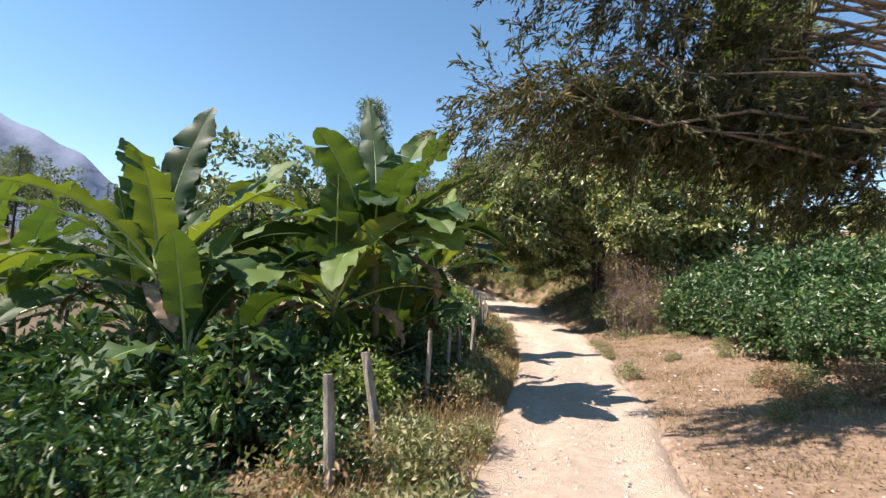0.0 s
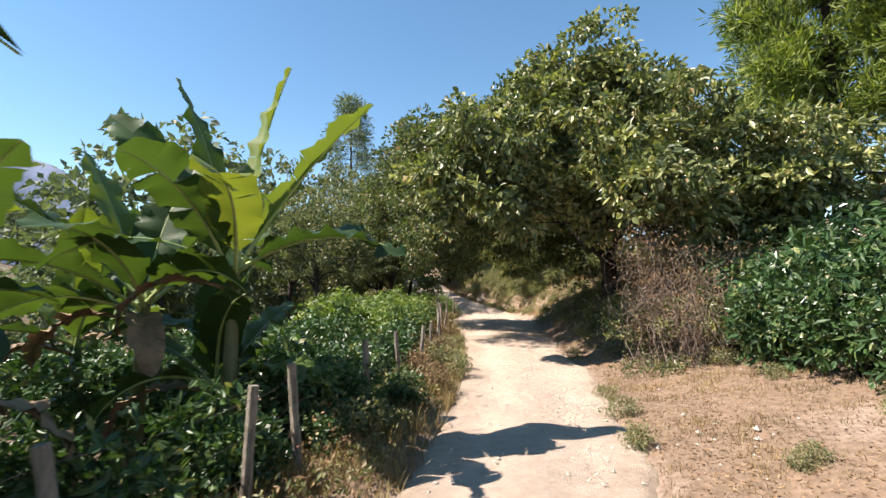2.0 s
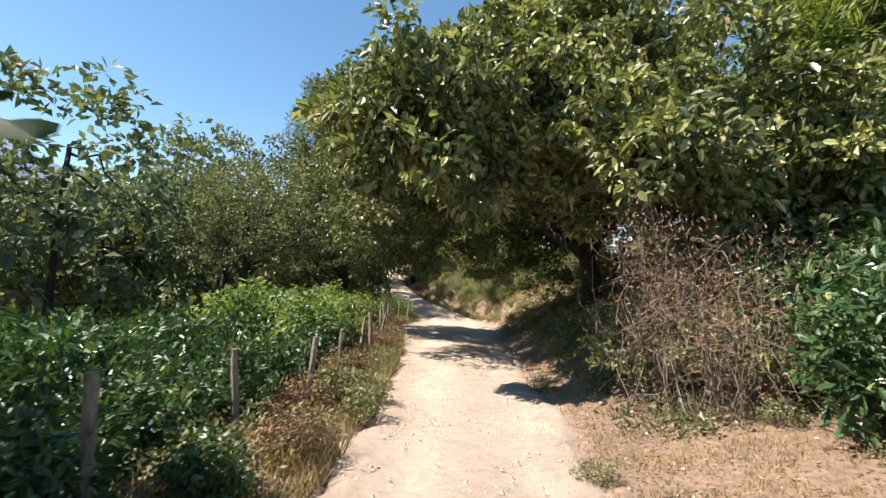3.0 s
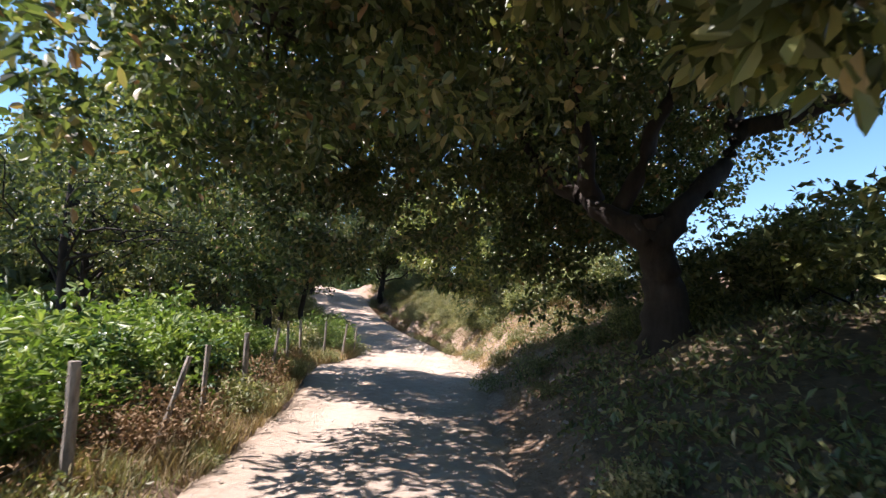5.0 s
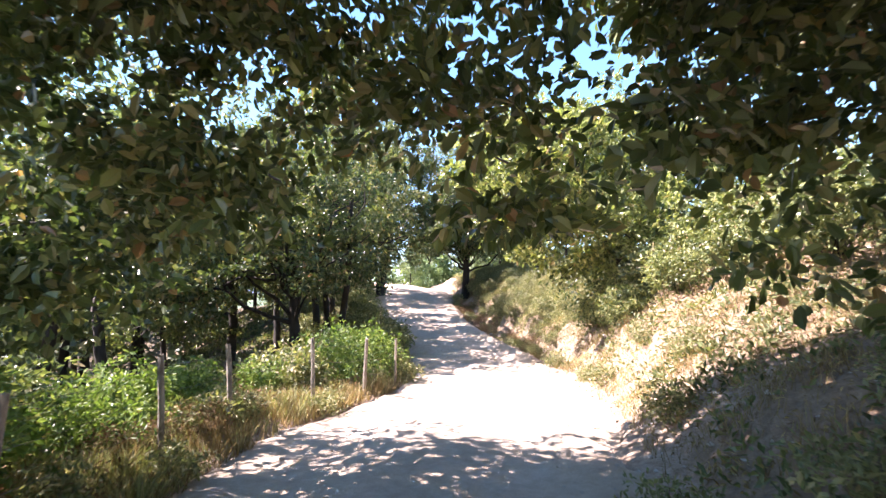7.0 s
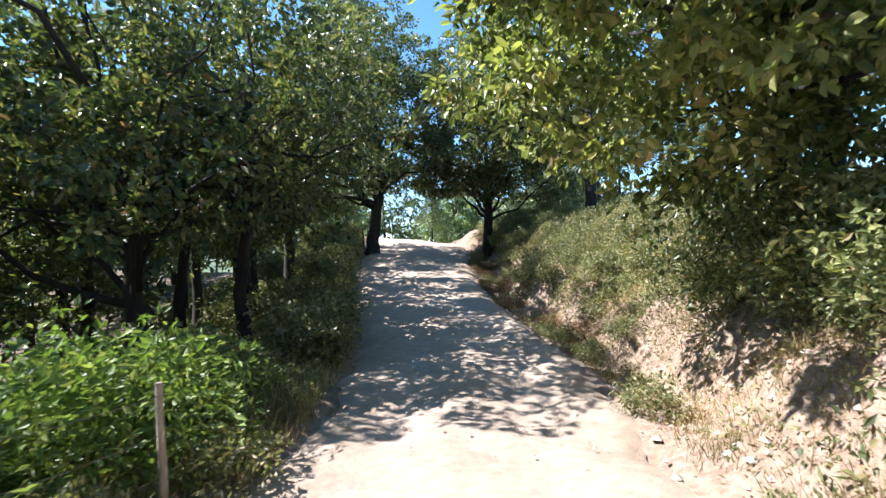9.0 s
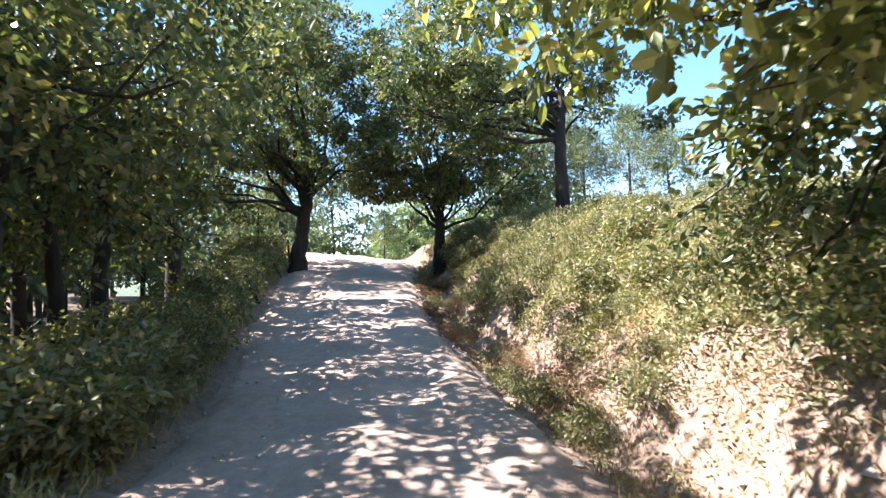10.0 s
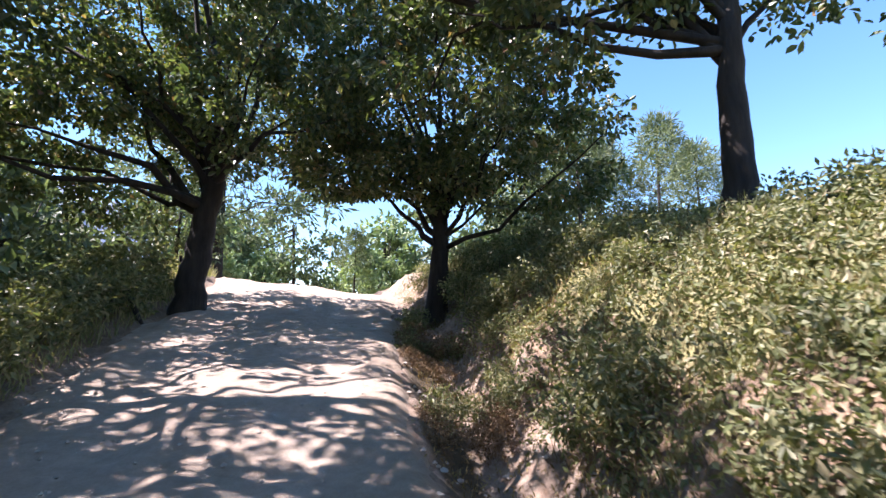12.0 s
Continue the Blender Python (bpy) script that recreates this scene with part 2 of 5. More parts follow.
# ---------------------------------------------------------------- mesh helpers
def mesh_of(name, verts, faces, mat, smooth=False, uv=None):
    """One mesh from arrays: verts (n, 3), faces (m, 3 or 4)."""
    verts, faces = np.asarray(verts, np.float32), np.asarray(faces, np.int32)
    me = bpy.data.meshes.new(name)
    k = faces.shape[1]
    me.vertices.add(len(verts))
    me.vertices.foreach_set("co", verts.ravel())
    me.loops.add(faces.size)
    me.loops.foreach_set("vertex_index", faces.ravel())
    me.polygons.add(len(faces))
    me.polygons.foreach_set("loop_start", np.arange(0, faces.size, k, dtype=np.int32))
    if uv is not None:
        lay = me.uv_layers.new(name="UVMap")
        lay.data.foreach_set("uv", np.asarray(uv, np.float32)[faces.ravel()].ravel())
    me.update(calc_edges=True)
    me.polygons.foreach_set("use_smooth", np.full(len(faces), smooth))
    me.materials.append(mat)
    return me


def part(name, me, parent=None, label=""):
    ob = new(name, me)
    if parent:
        ob.parent = parent
    return tagged(ob, label)


def thing(name, at, label, category, group="", rz=0.0, kind=""):
    ob = new(name)
    ob.matrix_world = pose(*at, 0, 0, rz)
    ob.empty_display_size = 0.3
    return tagged(ob, label, category, group, kind)


def unit(v):
    return v / np.maximum(np.linalg.norm(v, axis=-1, keepdims=True), 1e-9)


def leaves(points, length, width, droop=0.2, outward=None, fold=0.18, spread=1.0, gen=rng, six=False, halves=False):
    """Blades at the points, as vertices and faces: a folded diamond each, a leaf of two folded halves, or a longer one of three faces."""
    n = len(points)
    d = gen.normal(size=(n, 3)) * spread
    if outward is not None:
        d = d * 0.75 + outward
    d[:, 2] -= droop
    d = unit(d)
    s = unit(np.cross(d, gen.normal(size=(n, 3))))
    up = np.cross(s, d)
    up *= np.where(up[:, 2:] < 0, -1, 1)
    ln = (length * gen.uniform(0.5, 1.45, n))[:, None]
    wd = (width * gen.uniform(0.7, 1.25, n))[:, None]
    if halves:
        v = np.stack([points, points + d * ln * 0.3 + s * wd * 0.46 + up * wd * fold, points + d * ln * 0.68 + s * wd * 0.5 + up * wd * fold, points + d * ln - up * wd * fold,
                      points + d * ln * 0.68 - s * wd * 0.5 + up * wd * fold, points + d * ln * 0.3 - s * wd * 0.46 + up * wd * fold], 1)
        i = np.arange(n)[:, None] * 6
        return v.reshape(-1, 3), np.concatenate([i + [0, 1, 2, 3], i + [0, 3, 4, 5]])
    if not six:
        v = np.stack([points, points + d * ln * 0.5 + s * wd * 0.5 + up * wd * fold, points + d * ln - up * wd * fold * 0.5, points + d * ln * 0.5 - s * wd * 0.5 + up * wd * fold], 1)
        return v.reshape(-1, 3), np.arange(4 * n).reshape(n, 4)
    rib = points + d * ln * 0.55 - up * wd * fold
    v = np.stack([points, points + d * ln * 0.35 + s * wd * 0.5, points + d * ln * 0.7 + s * wd * 0.4, points + d * ln - up * ln * 0.15,
                  points + d * ln * 0.7 - s * wd * 0.4, points + d * ln * 0.35 - s * wd * 0.5, rib], 1)
    i = np.arange(n)[:, None] * 7
    f = np.concatenate([i + [0, 1, 2, 6], i + [6, 2, 3, 4], i + [0, 6, 4, 5]])
    return v.reshape(-1, 3), f


def tube(pts, radii, sides=7):
    """A tapering limb along a line of points."""
    pts, radii = np.asarray(pts, float), np.asarray(radii, float)
    tan = unit(np.gradient(pts, axis=0))
    ref = np.where(np.abs(tan[:, 2:]) > 0.9, [[1.0, 0, 0]], [[0, 0, 1.0]])
    a = unit(np.cross(tan, ref))
    b = np.cross(tan, a)
    th = np.linspace(0, 2 * np.pi, sides, endpoint=False)
    v = pts[:, None] + radii[:, None, None] * (np.cos(th)[None, :, None] * a[:, None] + np.sin(th)[None, :, None] * b[:, None])
    i, j = np.meshgrid(np.arange(len(pts) - 1), np.arange(sides), indexing="ij")
    k = (j + 1) % sides
    f = np.stack([i * sides + j, i * sides + k, (i + 1) * sides + k, (i + 1) * sides + j], -1).reshape(-1, 4)
    return v.reshape(-1, 3), f


def joined(pieces):
    vs, fs, n = [], [], 0
    for v, f in pieces:
        vs.append(v)
        fs.append(f + n)
        n += len(v)
    return np.concatenate(vs), np.concatenate(fs)


def limb(a, b, r0, r1, gen, sag=0.15, steps=7, sides=7):
    """A crooked limb from a to b."""
    a, b = np.asarray(a, float), np.asarray(b, float)
    s = np.linspace(0, 1, steps)[:, None]
    ln = np.linalg.norm(b - a)
    p = a + (b - a) * s
    p += np.sin(s * np.pi) * gen.normal(size=3) * sag * ln * 0.4
    p[1:-1] += gen.normal(size=(steps - 2, 3)) * 0.025 * ln
    return tube(p, r0 + (r1 - r0) * s[:, 0] ** 0.8, sides)


# ---------------------------------------------------------------- the lie of the land
ROAD_Y = [-30, 0, 6, 10, 14, 18, 22, 27, 33, 38, 42, 45.5, 49, 52.5, 56, 59.5, 62, 66.5, 72, 80, 100]
ROAD_L = [-10.5, -0.9, 0.6, 1.45, 2.3, 2.8, 3.05, 3.2, 3.0, 2.45, 2.8, 3.2, 2.71, 1.6, 0.02, -1.54, -2.51, -4.07, -6.25, -10.99, -24.65]
ROAD_R = [-8.3, 1.2, 2.8, 4.0, 4.9, 5.7, 6.2, 6.5, 7.2, 7.56, 7.55, 7.46, 6.98, 6.1, 4.55, 3.25, 2.5, 1.4, 0.2, -3.62, -17.67]
ROAD_ZY = [-30, 0, 5, 10, 20, 25, 29.6, 34, 38.8, 43.7, 46, 48.4, 50.7, 52.9, 55.1, 60, 66, 72, 77, 90, 120]
ROAD_Z = [0.8, 0.15, 0.05, -0.05, -0.2, -0.12, -0.15, -0.16, 0.12, -0.08, -0.13, -0.02, 0.1, 0.33, 0.64, 1.4, 2.6, 3.9, 4.2, 2.9, -0.6]


def smooth_of(ys, vs):
    fine = np.arange(ys[0], ys[-1], 0.25)
    v = np.interp(fine, ys, vs)
    k = np.hanning(25)
    v = np.convolve(np.pad(v, 12, mode="edge"), k / k.sum(), mode="valid")
    return lambda y: np.interp(y, fine, v)


left_edge, right_edge, road_z = smooth_of(ROAD_Y, ROAD_L), smooth_of(ROAD_Y, ROAD_R), smooth_of(ROAD_ZY, ROAD_Z)


def lattice(x, y, seed):
    """Smooth random heights between -1 and 1 on a unit lattice."""
    xi, yi = np.floor(x).astype(int), np.floor(y).astype(int)
    fx, fy = x - xi, y - yi
    fx, fy = fx * fx * (3 - 2 * fx), fy * fy * (3 - 2 * fy)

    def h(a, b):
        q = np.sin(a * 127.1 + b * 311.7 + seed * 74.7) * 43758.5453
        return 2 * (q - np.floor(q)) - 1
    return (h(xi, yi) * (1 - fx) + h(xi + 1, yi) * fx) * (1 - fy) + (h(xi, yi + 1) * (1 - fx) + h(xi + 1, yi + 1) * fx) * fy


def rough_land(x, y, seed=1):
    return 0.6 * lattice(x * 0.9, y * 0.9, seed) + 0.3 * lattice(x * 2.3, y * 2.3, seed + 1) + 0.15 * lattice(x * 5.1, y * 5.1, seed + 2)


# height of the bank over the road by distance from the right edge, at stations along the road
BANK_U = [0, 0.5, 1.0, 1.4, 2.0, 3.0, 4.2, 6.5, 10, 20, 45]
BANK_Y = [-10, 20, 26, 31, 36.5, 40, 44, 47.5, 50, 56, 61, 66, 72, 80, 110]
BANK_H = np.array([
    [0, 0.05, 0.08, 0.12, 0.2, 0.3, 0.4, 0.7, 1.2, 2.5, 5],
    [0, 0.05, 0.1, 0.15, 0.3, 0.5, 0.7, 1.1, 1.8, 3.5, 7],
    [0, 0.1, 0.35, 0.55, 0.9, 1.3, 1.6, 2.1, 2.8, 4.5, 8],
    [0, 0.15, 0.5, 0.8, 1.2, 1.9, 2.3, 2.8, 3.4, 4.8, 8.5],
    [0, 0.15, 0.5, 0.8, 1.15, 1.6, 2.0, 2.6, 3.3, 4.8, 8],
    [0, 0.2, 0.6, 1.05, 1.4, 1.8, 2.1, 2.7, 3.4, 5.0, 8.5],
    [0, 0.2, 0.7, 1.5, 2.2, 3.1, 3.4, 3.9, 4.5, 6.5, 10],
    [0, 0.1, 0.35, 0.9, 1.4, 2.3, 2.9, 3.5, 4.0, 5.5, 8],
    [0, -0.1, 0.05, 0.6, 1.0, 1.9, 2.6, 3.0, 3.4, 4.6, 7],
    [0, -0.3, -0.45, -0.3, 0.4, 1.25, 1.9, 2.35, 2.75, 3.6, 6],
    [0, -0.4, -0.6, -0.45, 0.3, 1.5, 2.25, 2.5, 2.85, 4.0, 6.5],
    [0, -0.4, -0.55, -0.3, 0.6, 1.6, 2.0, 2.2, 2.4, 3.6, 5.5],
    [0, 0.1, 0.5, 0.8, 1.0, 1.3, 1.5, 1.7, 1.9, 2.8, 4],
    [0, 0, 0.2, 0.35, 0.6, 0.8, 1.0, 1.2, 1.5, 2, 3],
    [0, 0, 0.1, 0.1, 0.2, 0.3, 0.3, 0.3, 0.2, 0, 0]])
FALL_U = [0, 0.6, 1.4, 2.4, 4, 8, 16, 40]
FALL_Y = [-10, 20, 30, 38, 46, 56, 62, 70, 110]
FALL_H = np.array([
    [0, 0.08, 0.0, -0.3, -0.6, -0.8, -1.0, -1.5],
    [0, 0.1, 0.05, -0.2, -0.5, -0.8, -1.2, -2],
    [0, 0.12, 0.1, -0.1, -0.4, -0.8, -1.5, -3],
    [0, 0.15, 0.15, 0.0, -0.4, -1.0, -2, -5],
    [0, 0.1, 0.1, 0.0, -0.4, -1.3, -3, -8],
    [0, 0.12, 0.2, 0.1, -0.4, -1.6, -4, -9],
    [0, 0.15, 0.3, 0.2, -0.4, -1.8, -4.5, -10],
    [0, 0.2, 0.4, 0.3, -0.3, -1.8, -5, -11],
    [0, 0.1, 0.1, 0.0, -0.4, -1.8, -5, -11]])


def two_way(u, y, us, ys, table):
    """Between stations: along the road and away from it."""
    i = np.clip(np.searchsorted(ys, y) - 1, 0, len(ys) - 2)
    s = np.clip((y - np.asarray(ys)[i]) / (np.asarray(ys)[i + 1] - np.asarray(ys)[i]), 0, 1)
    s = s * s * (3 - 2 * s)
    cols = np.stack([np.interp(u, us, row) for row in table], -1)
    flat = cols.reshape(-1, len(ys))
    k = np.arange(len(flat))
    return (flat[k, i.ravel()] * (1 - s.ravel()) + flat[k, i.ravel() + 1] * s.ravel()).reshape(np.shape(u))


def height(x, y):
    x, y = np.asarray(x, float), np.asarray(y, float)
    le, ri = left_edge(y), right_edge(y)
    mid = (le + ri) / 2
    tilt = np.interp(y, [54, 63, 72, 90], [0, 0.08, 0.13, 0.05])
    z = road_z(y) + tilt * np.clip(mid - x, -3.5, 3.5)
    ur, ul = np.maximum(x - ri, 0), np.maximum(le - x, 0)
    z = z + np.where(ur > 0, two_way(ur, y, BANK_U, BANK_Y, BANK_H), 0) + np.where(ul > 0, two_way(ul, y, FALL_U, FALL_Y, FALL_H), 0)
    off = np.clip(np.maximum(ur, ul) / 1.0, 0, 1)
    cut = np.clip((y - 36) / 8, 0, 1) * (ur > 0)
    z = z + rough_land(x, y) * off * (0.06 + 0.3 * cut * np.clip(ur / 0.8, 0, 1))
    gully = np.clip(1 - np.abs(ur - 1.9) / 1.3, 0, 1) * np.clip((y - 44) / 6, 0, 1) * np.clip((70 - y) / 4, 0, 1)
    z = z + gully * (0.36 * lattice(x * 1.1, y * 1.1, 21) + 0.22 * lattice(x * 2.6, y * 2.6, 22))
    rise = np.clip((-x - 16) / 60, 0, 1)
    z = z + 15 * rise * rise * (3 - 2 * rise) * np.clip((y - 5) / 40, 0, 1)
    far = np.clip((np.hypot(x, y - 40) - 120) / 200, 0, 1)
    return z * (1 - far) - 14 * far


def graded(lo, hi, step, out):
    core = np.arange(lo, hi + step, step)
    g, d = [], step
    while sum(g) < out:
        d *= 1.22
        g.append(d)
    g = np.cumsum(g)
    return np.concatenate([lo - g[::-1], core, core[-1] + g])


def build_ground():
    gx, gy = graded(-5, 15, 0.2, 2500), graded(-3, 78, 0.25, 2500)
    X, Y = np.meshgrid(gx, gy, indexing="ij")
    Z = height(X, Y)
    le, ri = left_edge(Y), right_edge(Y)
    inside = (X > le - 0.05) & (X < ri + 0.05) & (Y > -30) & (Y < 99)
    Z = Z - 0.12 * inside
    nx, ny = X.shape
    i, j = np.meshgrid(np.arange(nx - 1), np.arange(ny - 1), indexing="ij")
    f = np.stack([i * ny + j, (i + 1) * ny + j, (i + 1) * ny + j + 1, i * ny + j + 1], -1).reshape(-1, 4)
    me = mesh_of("ground", np.stack([X, Y, Z], -1).reshape(-1, 3), f, GROUND, True)
    ur, ul = X - ri, le - X
    soil = np.clip(1 - np.abs(ur - 1.2) / 1.6, 0, 1) * np.clip((Y - 34) / 4, 0, 1) * 0.62 + np.clip(1 - np.minimum(np.abs(ur), np.abs(ul)) / 0.8, 0, 1) * 0.5
    soil = np.maximum(soil, np.clip(1.2 - np.abs(ur - 1.4) / 0.8, 0, 1) * np.clip((Y - 48) / 4, 0, 1) * np.clip((70 - Y) / 4, 0, 1) * 0.75)
    soil = np.maximum(soil, np.exp(-((X - 8.9) ** 2 + ((Y - 51.2) / 2.2) ** 2) / 3.5) * 0.9)
    soil = np.maximum(soil, np.exp(-((X - 8.6) ** 2 + (Y - 15.0) ** 2) / 4) * 0.55)
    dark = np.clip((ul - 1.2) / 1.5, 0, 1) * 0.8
    # bank under the oak: dark soil, taken darker for the canopy's shade
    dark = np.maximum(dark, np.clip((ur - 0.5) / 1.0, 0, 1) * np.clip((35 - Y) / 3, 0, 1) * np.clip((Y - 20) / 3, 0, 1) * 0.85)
    # foot of the ditch darkened: tree shade put into the soil colour
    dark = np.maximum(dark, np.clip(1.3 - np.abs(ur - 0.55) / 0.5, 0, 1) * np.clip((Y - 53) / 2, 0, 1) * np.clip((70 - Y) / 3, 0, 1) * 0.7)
    weedy = np.clip((ur - 1.9) / 1.2, 0, 1) * np.clip((Y - 45) / 4, 0, 1) * 0.75
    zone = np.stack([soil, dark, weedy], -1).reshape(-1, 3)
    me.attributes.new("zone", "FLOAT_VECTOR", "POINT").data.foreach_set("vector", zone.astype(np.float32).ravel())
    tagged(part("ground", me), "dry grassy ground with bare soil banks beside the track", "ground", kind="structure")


def build_road():
    ys = np.arange(-28, 98, 0.1)
    us = np.linspace(0, 1, 41)
    Y, U = np.meshgrid(ys, us, indexing="ij")
    wob = 0.18 * lattice(Y * 0.8, U * 0 + 3.3, 5) + 0.1 * lattice(Y * 2.7, U * 0 + 7.7, 6)
    wob2 = 0.18 * lattice(Y * 0.8, U * 0 + 9.3, 8) + 0.1 * lattice(Y * 2.7, U * 0 + 1.7, 9)
    le, ri = left_edge(Y) + wob - 0.12, right_edge(Y) + wob2 + 0.12
    X = le + (ri - le) * U
    rut = -0.035 * (np.exp(-((U - 0.27) / 0.1) ** 2) + np.exp(-((U - 0.73) / 0.1) ** 2)) + 0.02 * np.exp(-((U - 0.5) / 0.15) ** 2)
    Z = height(X, Y) * 1.0 + 0.03 + rut + 0.012 * lattice(X * 3, Y * 3, 11) + 0.03 * lattice(X * 0.7, Y * 0.5, 12)
    climb = np.clip((Y - 32) / 8, 0, 1)
    Z = Z + climb * (0.042 * lattice(X * 0.7, Y * 1.9, 13) + 0.034 * lattice(X * 1.6, Y * 3.3, 14) + 0.02 * lattice(X * 4.5, Y * 5.0, 15))
    edge = np.clip(np.minimum(U, 1 - U) / 0.06, 0, 1)
    Z = Z - (1 - edge) * 0.1
    n, k = X.shape
    i, j = np.meshgrid(np.arange(n - 1), np.arange(k - 1), indexing="ij")
    f = np.stack([i * k + j, i * k + j + 1, (i + 1) * k + j + 1, (i + 1) * k + j], -1).reshape(-1, 4)
    uv = np.stack([U, Y * 0.2], -1).reshape(-1, 2)
    me = mesh_of("road", np.stack([X, Y, Z], -1).reshape(-1, 3), f, ROAD, True, uv)
    tagged(part("road", me), "narrow pale dusty dirt track with faint wheel ruts", "dirt road", kind="structure")


build_ground()
build_road()


def on_ground(x, y):
    return float(height(np.array([float(x)]), np.array([float(y)]))[0])


def open_way(p, clearance=3.0, side=0.5):
    """True for points that leave the road's clearance free."""
    le, ri = left_edge(p[:, 1]), right_edge(p[:, 1])
    return ~((p[:, 0] > le - side) & (p[:, 0] < ri + side) & (p[:, 2] < road_z(p[:, 1]) + clearance))


# ---------------------------------------------------------------- trees and shrubs
def clumps(lobes, count, gen, shell=0.45):
    """Centres of leaf clumps in the outer part of some ellipsoids: (centre, radii, share)."""
    share = np.array([np.prod(r) ** 0.66 for _, r in lobes])
    out, ways = [], []
    for (c, r), s in zip(lobes, share / share.sum()):
        k = max(int(count * s), 3)
        d = unit(gen.normal(size=(k, 3)))
        rad = gen.uniform(shell, 1.0, k)[:, None] ** 0.6
        out.append(np.asarray(c) + d * rad * np.asarray(r) * gen.uniform(0.85, 1.12, (k, 1)))
        ways.append(d)
    return np.concatenate(out), np.concatenate(ways)


def crown_of(lobes, n_clumps, per, size, leaf, gen, droop=0.3, clear=None, six=False, flat=0.6, shell=0.45, halves=False):
    c, way = clumps(lobes, n_clumps, gen, shell)
    puff = unit(gen.normal(size=(len(c) * per, 3)) + np.array([0, 0, 0.35]))
    radius = np.repeat(size * gen.uniform(0.7, 1.7, len(c)), per)[:, None]
    p = np.repeat(c, per, 0) + puff * radius * gen.uniform(0.55, 1.12, (len(puff), 1)) * np.array([1, 1, flat])
    w = np.repeat(way, per, 0) * 0.5 + puff
    if clear is not None:
        keep = clear(p)
        p, w = p[keep], w[keep]
    v, f = leaves(p, leaf[0], leaf[1], droop, w * 0.6, gen=gen, six=six, halves=halves)
    return v, f, c


def broken(lobes, gen, count=8):
    """Each large lobe of a crown parted into smaller ones, with gaps between."""
    out = []
    for c, r in lobes:
        c, r = np.asarray(c, float), np.asarray(r, float)
        for _ in range(count):
            d = unit(gen.normal(size=3))
            out.append((c + d * r * gen.uniform(0.45, 0.72), r * gen.uniform(0.3, 0.48, 3)))
    return out


def tree(name, at, label, category, trunk_pts, trunk_r, lobes, n_clumps, per, size, leaf, leaf_material, bark, seed, group="", limbs=12, droop=0.3, world_clear=False, flat=0.6, shell=0.45, clearance=3.0, parted=0):
    """A tree with its foot at `at`; lobes and trunk points are given from the foot."""
    gen = np.random.default_rng(seed)
    t = thing(name, at, label, category, group)
    off = np.asarray(at, float)
    clear = (lambda p: open_way(p + off, clearance)) if world_clear else None
    if parted:
        lobes = broken(lobes, gen, parted)
    v, f, c = crown_of(lobes, n_clumps, per, size, leaf, gen, droop, clear, flat=flat, shell=shell, halves=leaf[0] < 0.3)
    part("crown", mesh_of("crown", v, f, leaf_material), t)
    tp = np.asarray(trunk_pts, float)
    s = np.linspace(0, len(tp) - 1, 4 * len(tp))
    fine = np.stack([np.interp(s, np.arange(len(tp)), tp[:, k]) for k in range(3)], 1)
    fine[1:] += gen.normal(size=(len(fine) - 1, 3)) * trunk_r * 0.08
    rad = np.interp(s, [0, 0.35, len(tp) - 1], [trunk_r * 1.45, trunk_r, trunk_r * 0.55])
    part("trunk", mesh_of("trunk", *tube(fine, rad, 12), bark, True), t)
    if limbs:
        pick = c[gen.permutation(len(c))[:limbs]]
        for q in pick:
            k = gen.uniform(0.55, 1.0) * (len(tp) - 1)
            a = np.array([np.interp(k, np.arange(len(tp)), tp[:, m]) for m in range(3)])
            part("branch", mesh_of("branch", *limb(a, q, trunk_r * gen.uniform(0.22, 0.42), 0.015, gen), bark, True), t)
    return t


# the large spreading oak on the bank
OAK = (10.0, 31.6)
